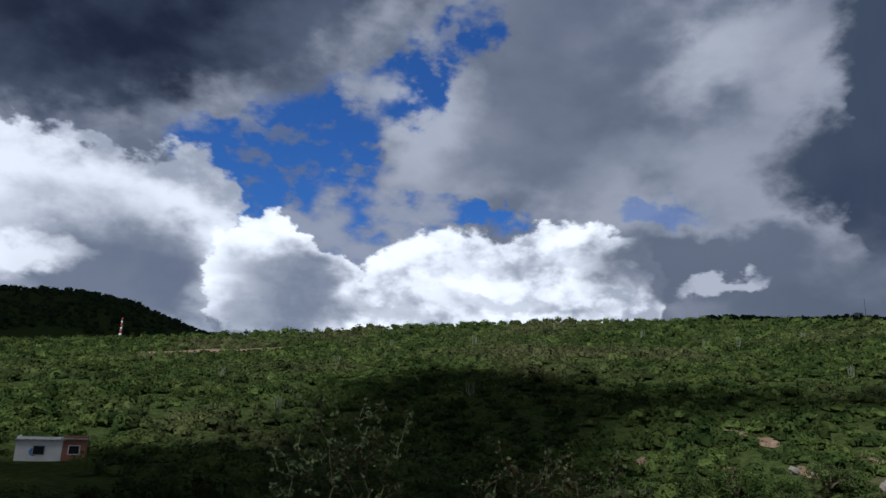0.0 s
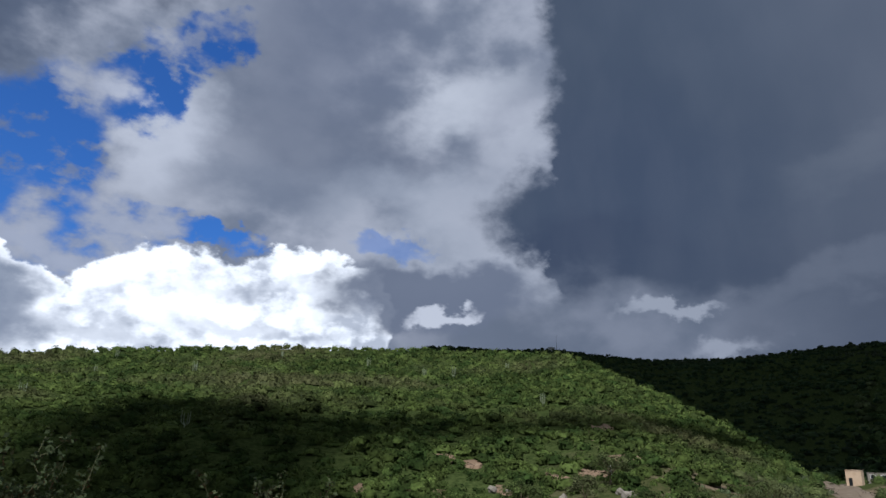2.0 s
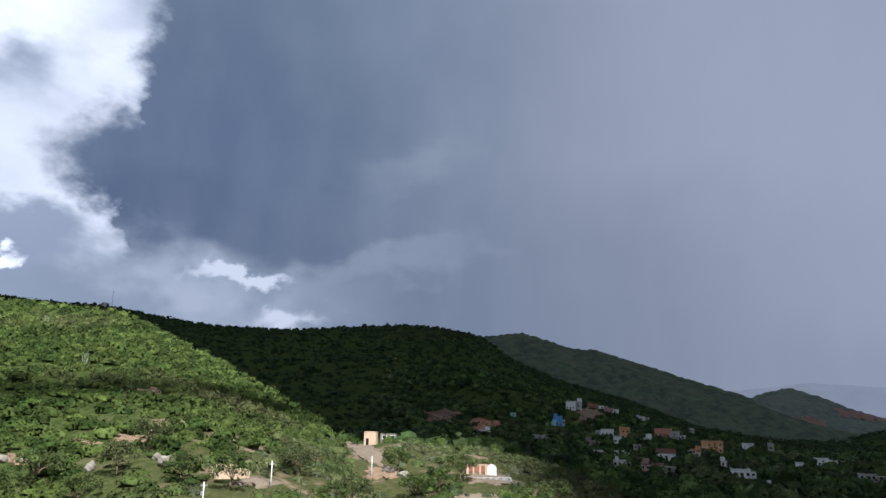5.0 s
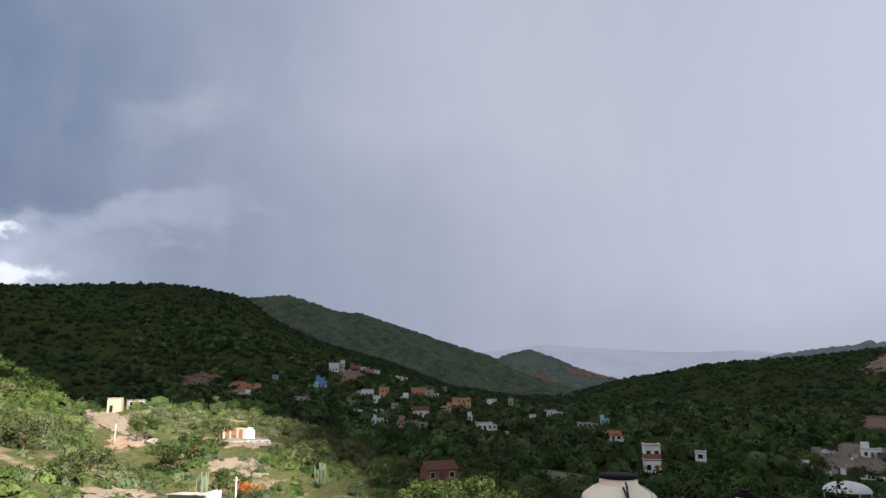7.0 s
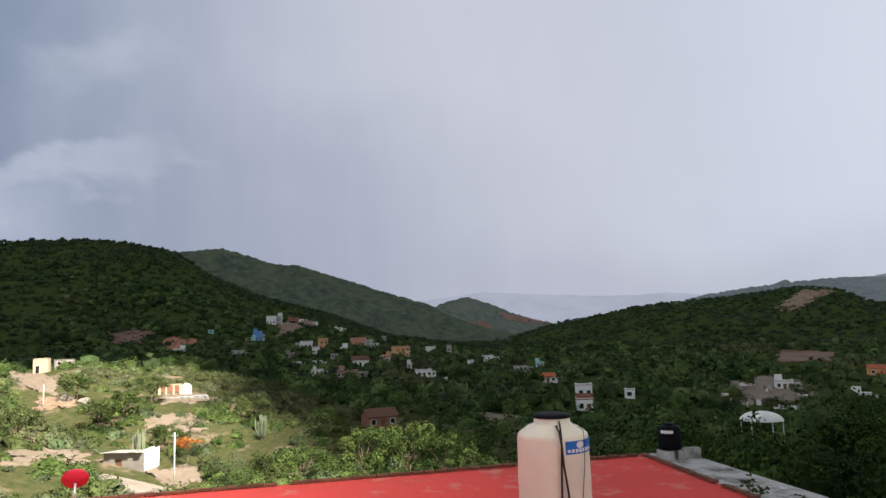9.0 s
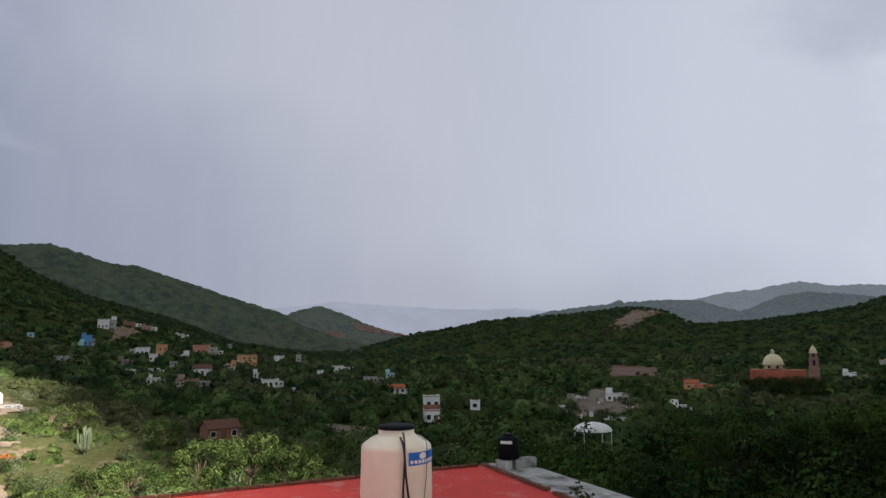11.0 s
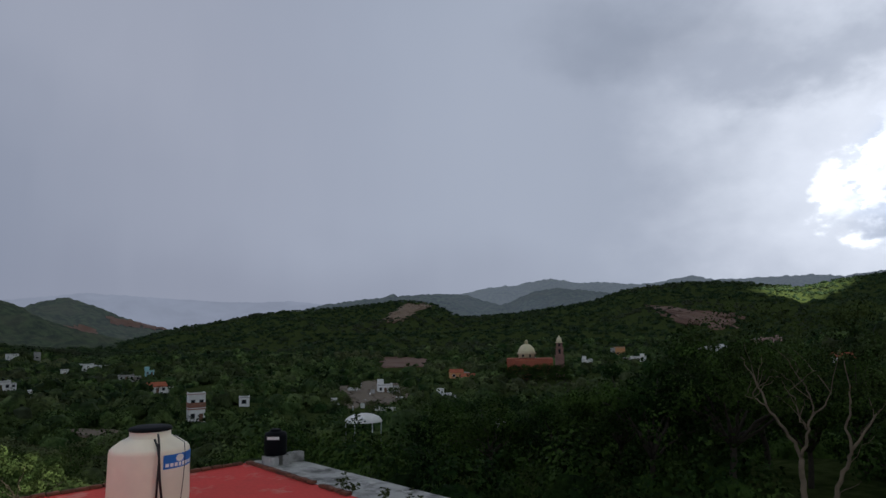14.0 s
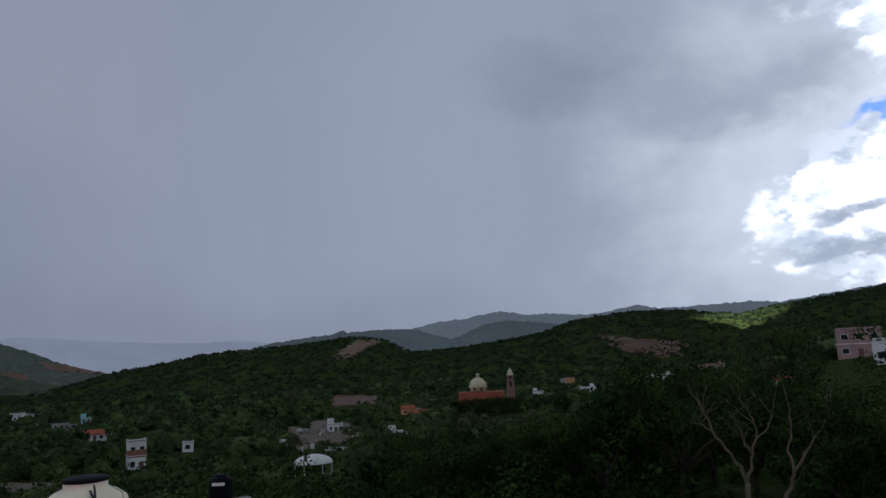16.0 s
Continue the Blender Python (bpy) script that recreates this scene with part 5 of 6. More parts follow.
town_house("orange two-storey house with corner windows", 96.25, -2.25, 1.45, 0.95, "orange", 22, 2, windows=3)
town_house("orange low annexe beside the two-storey house", 94.9, -2.4, 0.8, 0.4, "orange", 10, 1, windows=2)
town_house("white cube house with bare walls", 98.65, -2.15, 0.78, 0.75, "white", 18, 1, windows=1, water=True)
town_house("white house with a long brown roof", 92.75, -3.0, 1.55, 0.7, "white", 10, 1, "gable", M_OLDTILE, 3)
town_house("long pink-brown house among trees", 91.6, -3.8, 1.9, 0.65, "pink", -4, 1, "flat", M_OLDTILE, 5, 0.5)
town_house("white house with dark windows", 89.2, -3.6, 1.15, 0.6, "white", 7, 1, windows=3)
town_house("small white house with a flat roof", 89.15, -2.75, 0.8, 0.45, "white", -12, 1, windows=2)
town_house("low white wall of a house", 87.6, -2.8, 0.75, 0.3, "white", 5, 1, windows=2)
town_house("white house with a stepped roof", 98.0, -3.95, 1.4, 0.65, "white", 12, 1, windows=3, water=True)
town_house("small pale house among trees", 94.9, -2.95, 0.65, 0.4, "grey", 9, 1, windows=2)
for small_b, small_el, small_w, small_h, small_wall, small_label in (
        (90.85, 0.1, 0.75, 0.25, "white", "small white house high among trees"), (94.7, -0.75, 0.4, 0.3, "grey", "small grey house among trees"), (94.0, -1.3, 0.55, 0.25, "white", "low white house among trees"),
        (100.1, -1.9, 0.5, 0.55, "grey", "pale house with bare walls among trees"), (91.5, -1.45, 0.4, 0.5, "white", "narrow white house among trees"), (80.9, 0.15, 0.5, 0.28, "cyan", "small pale blue house on the slope"),
        (87.0, -1.95, 0.8, 0.3, "block", "unplastered block house on the slope"), (90.6, -2.2, 0.6, 0.35, "grey", "grey house with a bare concrete roof"), (96.9, -3.2, 0.7, 0.3, "white", "white garden wall among trees"),
        (99.6, -4.6, 0.55, 0.3, "white", "small white house under dark trees"), (107.6, -3.35, 0.7, 0.25, "cyan", "long pale roof among trees"), (114.6, -6.0, 0.5, 0.7, "white", "narrow white house under dark trees")):
    town_house(small_label, small_b, small_el, small_w, small_h, small_wall, small_b * 37 % 30 - 15, 1, windows=1 if small_w < 0.6 else 2, door=small_w > 0.6)
town_house("white house with two roofs", 103.4, -2.9, 0.9, 0.6, "white", 20, 1, windows=3)
town_house("white house beside its twin neighbour", 104.35, -2.95, 0.7, 0.5, "white", -14, 1, windows=2)
town_house("small white house among dark trees", 101.9, -3.15, 0.55, 0.5, "white", 10, 1, windows=1)
town_house("pale low roof among trees", 106.0, -3.7, 1.2, 0.35, "grey", 5, 1, windows=3)
town_house("white house with an orange tiled roof", 108.2, -4.7, 1.5, 0.5, "white", 14, 1, "gable", M_TILE, 3)
tower_ob, tower_r, tower_w, tower_h, tower_d = town_house("narrow two-storey house in white and brick red", 111.1, -7.0, 1.25, 2.1, "white", 10, 2, windows=2, near=14, roof_mat=WALLS["pink"])
part("band", box_bm(-tower_w / 2 - 0.06, tower_w / 2 + 0.06, -0.07, tower_d + 0.06, tower_h * 0.44, tower_h * 0.70, 0.02), WALLS["brick"], tower_ob, "brick-red painted band")
town_house("old barn with a dark tiled roof", 94.5, -8.0, 2.5, 0.75, "brick", 20, 1, "gable", M_OLDTILE, 3, near=30, r0=85)
town_house("white house in the stony yard", 125.9, -5.3, 1.35, 0.7, "white", 8, 1, windows=3)
town_house("house with an orange tiled roof", 131.85, -4.2, 1.2, 0.55, "orange", 10, 1, "gable", M_TILE, 2)
town_house("red-roofed house among trees", 132.7, -4.55, 1.2, 0.55, "salmon", -12, 1, "gable", M_TILE, 3)
town_house("long white wall of a low house", 130.7, -6.05, 1.35, 0.42, "white", -8, 1, windows=3, deep=0.4)
town_house("white low house among dark trees", 136.0, -9.0, 1.7, 0.8, "white", 10, 1, windows=3, deep=0.5, r0=50)
town_house("white house in the town", 142.6, -3.2, 0.9, 0.5, "white", 10, 1, windows=2, r0=150)
town_house("white flat house in the town", 146.5, -3.0, 1.3, 0.5, "white", -10, 1, windows=3, r0=150)
town_house("orange house in the town", 145.2, -2.4, 0.9, 0.7, "orange", 10, 1, windows=2, r0=150)
town_house("white long house in the town", 152.5, -2.2, 1.8, 0.5, "white", 6, 1, windows=4, r0=150)
town_house("pink house in the town", 156.3, -1.6, 1.6, 0.6, "pink", -6, 1, windows=3, r0=120)
town_house("house with a red roof in the town", 161.0, -3.4, 1.2, 0.6, "white", 10, 1, "gable", M_TILE, 3, r0=80)
town_house("unplastered pinkish two-storey house with three windows", 166.2, -0.6, 2.8, 2.0, "pink", 4, 2, windows=3, near=90, dist=175, deep=0.6)
town_house("white lower house beside the pinkish one", 168.0, -1.9, 2.2, 1.6, "white", 0, 1, windows=2, near=90, dist=150, deep=0.6)
farm, farm_r, *_ = town_house("pale small house with a blue arched window", -12.7, -4.85, 2.9, 1.45, "white", -6, 1, windows=1, near=50, door=False, deep=0.6)
town_house("dark open lean-to of the small house", -10.5, -4.85, 1.3, 1.5, "brick", -6, 1, windows=1, near=50, dist=farm_r, door=False, deep=0.5)
arch = lathe_bm([(0.55, -0.06), (0.55, 0.0), (0.5, 0.02)], 24)
bmesh.ops.transform(arch, matrix=pose(-0.6, 0.0, 1.3, 90, 0, 0), verts=arch.verts)
part("arched_window", arch, WALLS["blue"], farm, "bright blue arched window")


# ---------------------------------------------------------------- church, canopy, yard
M_CHURCH = worn_material("church_wall", (0.40, 0.12, 0.07), (0.28, 0.10, 0.07), 0.3, 0.6, 0.9)
M_STONE = worn_material("rose_stone", (0.30, 0.17, 0.14), (0.19, 0.11, 0.09), 0.5, 0.6, 0.9)
M_DOMEPAINT = worn_material("cream_dome_paint", (0.74, 0.66, 0.44), (0.58, 0.50, 0.33), 0.3, 0.5, 0.7)


def church():
    r = 335.0
    k = radians(1) * r
    x, y = at(138.3, r)
    z = float(land(x, y))
    ob = empty("church", pose(x, y, z, 0, 0, -138.3), "red church with a cream dome and a bell tower", "church")
    level = lambda el: r * math.tan(radians(el)) - z
    part("nave", box_bm(-2.3 * k, 1.5 * k, 0.5, 12, -2, level(-2.62), 0.1), M_CHURCH, ob)
    part("transept", box_bm(-1.6 * k, 0.2 * k, -2.5, 0.49, -2, level(-2.75), 0.1), M_CHURCH, ob)
    dx, top = -0.66 * k, level(-1.5)
    drum = part("drum", lathe_bm([(0.74 * k, level(-2.56)), (0.74 * k, level(-2.22)), (0.79 * k, level(-2.2)), (0.79 * k, level(-2.16)), (0.7 * k, level(-2.14))], 32), M_DOMEPAINT, ob)
    drum.location = (dx, 5.0, 0)
    for i in range(8):
        a = i * math.pi / 4 + 0.39
        win = part("drum_window", box_bm(-0.45, 0.45, -0.06, 0.06, level(-2.5), level(-2.28)), M_PANE, drum)
        win.matrix_basis = pose(0.745 * k * math.cos(a), 0.745 * k * math.sin(a), 0, 0, 0, math.degrees(a) + 90)
    h0, hh = level(-2.14), level(-1.42) - level(-2.14)
    cupola = part("dome", lathe_bm([(0.70 * k * math.cos(u), h0 + hh * math.sin(u)) for u in np.linspace(0, 1.45, 12)], 40), M_DOMEPAINT, ob, "cream-painted dome")
    cupola.location = (dx, 5.0, 0)
    lantern = part("lantern", lathe_bm([(0.14 * k, level(-1.44)), (0.14 * k, level(-1.25)), (0.18 * k, level(-1.24)), (0.10 * k, level(-1.14)), (0.02 * k, level(-1.06))], 16), M_DOMEPAINT, ob)
    lantern.location = (dx, 5.0, 0)
    tx = 2.05 * k
    for name, lo, hi, half, m in (("tower_base", None, -2.35, 0.36, M_STONE), ("belfry_stage", -2.35, -1.75, 0.31, M_STONE), ("upper_stage", -1.75, -1.28, 0.25, M_STONE)):
        z0 = -2 if lo is None else level(lo)
        stage = part(name, box_bm(tx - half * k, tx + half * k, 1 - half * k, 1 + half * k, z0 + 0.01, level(hi), 0.08), m, ob)
        part("cornice", box_bm(tx - half * k - 0.25, tx + half * k + 0.25, 1 - half * k - 0.25, 1 + half * k + 0.25, level(hi) - 0.35, level(hi) + 0.005, 0.05), M_DOMEPAINT if name == "upper_stage" else M_STONE, stage)
        if lo is not None:
            for s in (-1, 0, 1):
                # solid near-black boxes stand for the shade within the arches
                part("bell_opening_panel", box_bm(tx + s * half * k - (0.5 if s == 0 else 0.04), tx + s * half * k + (0.5 if s == 0 else 0.04), 1 - half * k - 0.04 if s == 0 else 0.5, 1 - half * k + 0.1 if s == 0 else 1.5, z0 + 0.7, level(hi) - 0.6), M_PANE, stage)
    cap = part("cap", lathe_bm([(0.24 * k * math.cos(u), level(-1.27) + 0.42 * k * math.sin(u)) for u in np.linspace(0, 1.3, 8)] + [(0.03 * k, level(-0.75))], 20), M_DOMEPAINT, ob, "cream cap")
    cap.location = (tx, 1.0, 0)
    CLEAR.append((138.3, 2.4, r - 12, r + 16))


church()


def canopy():
    r = 112.0
    x, y = at(124.1, r)
    z = r * math.tan(radians(-7.65))
    foot = float(land(x, y)) - z - 0.5
    ob = empty("canopy", pose(x, y, z, 0, 0, -124.1), "white domed canopy roof among trees", "canopy")
    bm = bmesh.new()
    n, m = 28, 8
    rings = []
    for i in range(m):
        u = i / (m - 1) * 1.5
        rings.append([bm.verts.new((3.0 * math.cos(u) * math.cos(6.28318 * j / n), 2.4 * math.cos(u) * math.sin(6.28318 * j / n), 0.3 + 1.35 * math.sin(u))) for j in range(n)])
    for a, b in zip(rings, rings[1:]):
        for j in range(n):
            bm.faces.new((a[j], a[(j + 1) % n], b[(j + 1) % n], b[j])).smooth = True
    bm.faces.new(rings[-1])
    part("shell", bm, WALLS["white"], ob)
    for i in range(6):
        a = i * 6.28318 / 6
        part("post", tube_bm([([(2.8 * math.cos(a), 2.2 * math.sin(a), foot), (2.8 * math.cos(a), 2.2 * math.sin(a), 0.6)], 0.07, 0.07)], 8), M_METAL, ob)
    CLEAR.append((124.1, 2.5, r - 8, r + 9))


canopy()
yard_rng = random.Random(9)
for i in range(22):
    b, r = yard_rng.uniform(121.4, 127.6), yard_rng.uniform(206, 294)
    x, y = at(b, r)
    w, d, h = yard_rng.uniform(1.2, 4.2), yard_rng.uniform(0.3, 0.6), yard_rng.uniform(0.4, 1.4)
    ob = part("stone_wall", box_bm(-w / 2, w / 2, -d / 2, d / 2, -0.5, h, 0.08), WALLS["white" if i % 3 else "grey"])
    ob.matrix_basis = pose(x, y, float(land(x, y)) + 0.25, 0, 0, yard_rng.choice((-124, -34)) + yard_rng.uniform(-8, 8))
    tagged(ob, "low pale masonry wall in the stony yard", "wall", "walls in the stony yard")


def boulder(b, r, wide, high, seed):
    x, y = at(b, r)
    bm = bmesh.new()
    bmesh.ops.create_icosphere(bm, subdivisions=3, radius=1.0)
    nr = np.random.default_rng(seed)
    ph = nr.uniform(0, 6.28, 6)
    for v in bm.verts:
        c = v.co
        k = 1 + 0.14 * math.sin(3 * c.x + ph[0] + 2 * c.z) + 0.12 * math.sin(4 * c.y + ph[1]) + 0.08 * math.sin(7 * c.z + 5 * c.x + ph[2])
        v.co = Vector((c.x * k * wide / 2, c.y * k * wide / 2.6, c.z * k * high * 0.62))
    ob = part("boulder", bm, M_BOULDER)
    ob.matrix_basis = pose(x, y, float(land(x, y)) + high * 0.3, 0, 0, -b + nr.uniform(-20, 20))
    tagged(ob, "pale weathered boulder among bushes on the slope", "boulder", "boulders on the slope")
    CLEAR.append((b, 0.6, r - 12, r + 3))


M_BOULDER = worn_material("pale_boulder", (0.25, 0.225, 0.19), (0.15, 0.13, 0.11), 0.6, 0.8, 0.95, 0.6, (0.33, 0.30, 0.26))
for i, (b, r, wide, high) in enumerate(((48.85, 121, 1.3, 1.5), (54.05, 119, 2.8, 1.8), (53.2, 122, 1.4, 1.0), (43.4, 127, 1.8, 1.2), (44.6, 127, 1.2, 0.9), (70.9, 150, 2.4, 1.6), (72.1, 146, 2.0, 1.3))):
    boulder(b, r, wide, high, 80 + i)
for i, (b, r, w, h, turn) in enumerate(((58.3, 113, 3.4, 2.1, 20), (59.6, 114, 2.0, 1.5, -30), (57.4, 115, 1.2, 1.2, 60))):
    x, y = at(b, r)
    ob = part("ruined_wall", box_bm(-w / 2, w / 2, -0.2, 0.2, -0.6, h, 0.09), WALLS["adobe"])
    ob.matrix_basis = pose(x, y, float(land(x, y)), 0, 3, -b + turn)
    tagged(ob, "broken pale adobe wall at the hill foot", "wall", "ruined walls at the hill foot")
    CLEAR.append((b, 1.0, r - 14, r + 3))


# ---------------------------------------------------------------- poles, masts, cacti
def utility_pole(b, r, high, label, lamp=False):
    x, y = at(b, r)
    ob = empty("utility_pole", pose(x, y, float(land(x, y)), 0, 0, -b), label, "pole", "poles of the village")
    part("shaft", tube_bm([([(0, 0, -0.5), (0.02, 0, high * 0.5), (0, 0, high)], 0.10, 0.07)], 10), WALLS["white"], ob, "pale concrete shaft")
    part("cross_arm", box_bm(-0.45, 0.45, -0.05, 0.05, high - 0.5, high - 0.4), M_METAL, ob)
    for s in (-0.38, 0.38):
        part("insulator", lathe_at(s, 0, high - 0.4), M_STONE, ob)
    if lamp:
        part("meter_box", box_bm(-0.35, -0.1, -0.2, -0.02, high * 0.55, high * 0.55 + 0.45), M_METAL, ob)
    CLEAR.append((b, 0.5, r - 14, r + 2))


def lathe_at(x, y, z):
    bm = lathe_bm([(0.04, 0), (0.06, 0.05), (0.04, 0.1), (0.05, 0.14)], 8)
    bmesh.ops.translate(bm, vec=(x, y, z), verts=bm.verts)
    return bm


utility_pole(78.35, 104, 7.0, "pale concrete pole in the yard by the shed")
utility_pole(56.78, 100, 3.6, "pale concrete pole with a box on the slope", True)
utility_pole(61.7, 112, 3.9, "tall pale concrete pole on the slope")
utility_pole(52.65, site(52.65, -2.5, 80), 2.9, "pale concrete pole with a box at the hill foot", True)
utility_pole(69.5, 148, 4.2, "short pale pole below the adobe hut")

M_STRIPE = plain_material("mast_red", (0.42, 0.06, 0.04), 0.6)
mx, my = at(-8.65, 425)
mast = empty("radio_mast", pose(mx, my, float(land(mx, my))), "red and white striped mast on the ridge", "mast")
for i in range(7):
    half = 1.0 - i * 0.08
    part("band", tube_bm([([(0, 0, i * 1.75 - 0.4), (0, 0, i * 1.75 + 1.34)], half, half - 0.08)], 4), M_STRIPE if i % 2 == 0 else M_WHITE, mast)
part("lamp", lathe_at(0, 0, 11.9), M_METAL, mast)
ax, ay = at(48.75, 925)
antenna = empty("antenna", pose(ax, ay, float(land(ax, ay))), "thin steel antenna on the far ridge", "antenna")
part("shaft", tube_bm([([(0, 0, 0), (0, 0, 22)], 0.35, 0.2)], 6), M_METAL, antenna)
part("hut", box_bm(-14, -6, -2, 3, -1, 4.5, 0.1), WALLS["grey"], antenna, "grey ridge-top hut")


def cactus(b, r, high, arms, seed, label="tall pale candelabra cactus among scrub", group="cacti on the hill"):
    rr = random.Random(seed)
    x, y = at(b, r)
    ob = empty("cactus", pose(x, y, float(land(x, y)) - 0.2, 0, 0, rr.uniform(0, 360)), label, "cactus", group)
    part("trunk", tube_bm([([(0, 0, -0.3), (0, 0, high * 0.3)], high * 0.035, high * 0.03)], 10), M_CACTUS, ob)
    for i in range(arms):
        a, sp = rr.uniform(0, 6.28), high * rr.uniform(0.06, 0.24)
        top = high * rr.uniform(0.7, 1.0)
        z0 = high * rr.uniform(0.12, 0.28)
        cx, cy = sp * math.cos(a), sp * math.sin(a)
        part("column", tube_bm([([(0, 0, z0), (cx * 0.7, cy * 0.7, z0 + high * 0.05), (cx, cy, z0 + high * 0.14), (cx * 1.05, cy * 1.05, (z0 + top) * 0.6), (cx * 1.08, cy * 1.08, top), (cx * 1.08, cy * 1.08, top + high * 0.02)], high * 0.018, high * 0.012)], 8), M_CACTUS, ob)


for i, (b, el, high) in enumerate(((19.4, 4.9, 6.5), (13.7, 5.9, 5), (12.4, 4.6, 5), (3.7, -1.1, 4.5), (19.1, 1.0, 4), (33.0, 6.0, 6), (40.2, 5.4, 5), (44.6, 6.0, 4.5), (37.7, 5.3, 5), (26.0, 6.6, 4.5), (47.5, 3.2, 4), (-1.0, 1.4, 4), (8.0, 2.8, 4.5))):
    cactus(b, site(b, el, 95), high, 9, 40 + i)
cactus(84.8, 128, 4.6, 24, 60, "large grey-green candelabra cactus on the slope", "cacti on the slope")
cactus(75.9, 116, 5.2, 18, 61, "tall grey-green candelabra cactus behind the shed", "cacti on the slope")
cactus(95.5, 92, 4.2, 9, 62, "grey-green candelabra cactus among bushes", "cacti on the slope")
CLEAR.append((84.8, 1.2, 112, 131))


# ---------------------------------------------------------------- trees near the house
def tree_variant(seed, high, spread, clumps, cards, leaf, mat, bare=0.35, label=""):
    """A tree: trunk and limbs as one part, crown of many leaf clusters in clumps."""
    rr, nr = random.Random(seed), np.random.default_rng(seed)
    ob = empty("tree", pose(0, 0, -400), label, "tree", "trees round the house")
    paths, ends = [], []
    fork = Vector((rr.uniform(-0.2, 0.2), rr.uniform(-0.2, 0.2), high * bare))
    paths.append((bend((0, 0, -0.6), fork, 0, 5, 0.06, seed), high * 0.024, high * 0.017))
    for i in range(clumps):
        a = 6.28318 * i / clumps + rr.uniform(-0.4, 0.4)
        q = spread * math.sqrt(rr.uniform(0.05, 1.0))
        end = Vector((q * math.cos(a), q * math.sin(a), high * (bare + (0.95 - bare) * rr.uniform(0.35, 1.0) * (1 - 0.35 * (q / spread) ** 2))))
        if i % 2 == 0:
            paths.append((bend(fork, end, -0.25, 6, 0.12, seed * 31 + i), high * 0.011, high * 0.003))
        ends.append(end)
    part("trunk", tube_bm(paths, 7), M_DARKBARK if mat is M_SHADE_THICKET or mat is M_PALE else M_BARK, ob)
    base = np.array([list(e) for e in ends])
    rad = nr.uniform(0.22, 0.40, len(ends)) * spread
    v = leaf_cards(nr, base - np.array([0, 0, 1]) * (rad * 0.5)[:, None], rad, nr.uniform(0.6, 0.9, len(ends)), cards, -leaf, -0.9, 0.45, 0.2)
    me = leaf_mesh("crown", v, mat)
    crown = new("crown", me)
    crown.parent = ob
    return ob


GREEN = "bushy green tree with a rounded uneven crown"
VARIANTS = [tree_variant(3, 5.2, 2.8, 18, 200, 0.12, M_NEAR, 0.22, GREEN), tree_variant(4, 6.2, 3.2, 20, 200, 0.12, M_NEAR, 0.25, GREEN),
            tree_variant(5, 4.0, 2.4, 14, 200, 0.11, M_NEAR, 0.2, GREEN), tree_variant(6, 4.6, 2.6, 11, 150, 0.08, M_PALE, 0.3, "thin pale-leaved thorn tree with visible limbs"),
            tree_variant(7, 5.6, 2.6, 22, 330, 0.070, M_SHADE_THICKET, 0.25, GREEN), tree_variant(8, 7.0, 3.0, 24, 360, 0.075, M_SHADE_THICKET, 0.28, GREEN), tree_variant(9, 4.3, 2.2, 18, 300, 0.065, M_SHADE_THICKET, 0.22, GREEN)]
plot_rng = random.Random(12)
used = set()


def plant(kind, b, r, label="", size=1.0, sink=0.0):
    x, y = at(b, r)
    m = pose(x, y, float(land(x, y)) - sink, 0, 0, plot_rng.uniform(0, 360)) @ Matrix.Scale(size, 4)
    if kind not in used:
        used.add(kind)
        VARIANTS[kind].matrix_basis = m
        ob = VARIANTS[kind]
    else:
        ob = copy_thing(VARIANTS[kind], m)
    return tagged(ob, label)


for kind, b, r in ((0, 71.6, 150), (1, 73.2, 132), (0, 75.0, 138), (1, 76.6, 150), (2, 77.6, 122), (0, 68.0, 118), (2, 66.3, 108), (1, 63.8, 128), (0, 58.8, 108), (2, 55.0, 112), (1, 52.6, 126), (0, 50.6, 118), (2, 48.4, 112),
                   (1, 45.5, 118), (0, 42.8, 110), (1, 39.4, 112), (2, 36.0, 108), (3, 80.2, 112), (3, 82.2, 104), (0, 85.8, 92), (1, 88.0, 100), (2, 90.6, 84), (0, 93.0, 66), (1, 96.5, 70), (2, 99.5, 62), (0, 101.5, 88), (3, 79.4, 128),
                   (1, 84.0, 140), (0, 122.4, 212), (2, 125.0, 203), (1, 126.9, 236), (2, 123.4, 262), (0, 87.0, 150), (1, 90.0, 130), (3, 65.0, 142), (0, 98.4, 112), (1, 103.0, 104)):
    plant(kind, b, r)
for kind, b, r in ((6, 131.5, 38), (6, 134.5, 34), (6, 137.5, 40), (6, 140.0, 33), (6, 142.5, 38), (4, 145.0, 34), (4, 147.5, 29), (4, 150.0, 35), (5, 153.0, 29), (5, 155.5, 38), (4, 158.0, 32), (4, 161.5, 36), (6, 164.5, 27), (6, 167.5, 34),
                   (4, 170.5, 28), (4, 174.0, 32), (6, 130.5, 47), (6, 118.5, 50), (6, 133.0, 56), (6, 138.0, 58), (4, 144.0, 54), (4, 149.5, 50), (5, 156.5, 54), (4, 162.0, 52), (6, 167.0, 46)):
    plant(kind, b, r, "dark green dense tree beside the house")
for b, r in ((136.2, 321), (136.9, 319), (137.5, 316), (138.1, 321), (138.7, 317), (139.3, 322), (139.9, 319), (140.5, 322)):
    plant(5, b, r, "dark green tree standing before the church", 1.45, 1.6)
for b, r in ((136.0, 306), (136.8, 309), (137.6, 305), (138.4, 308), (139.2, 304), (140.0, 308), (140.7, 305)):
    plant(6, b, r, "dark green bushy tree below the church", 1.5, 0.8)

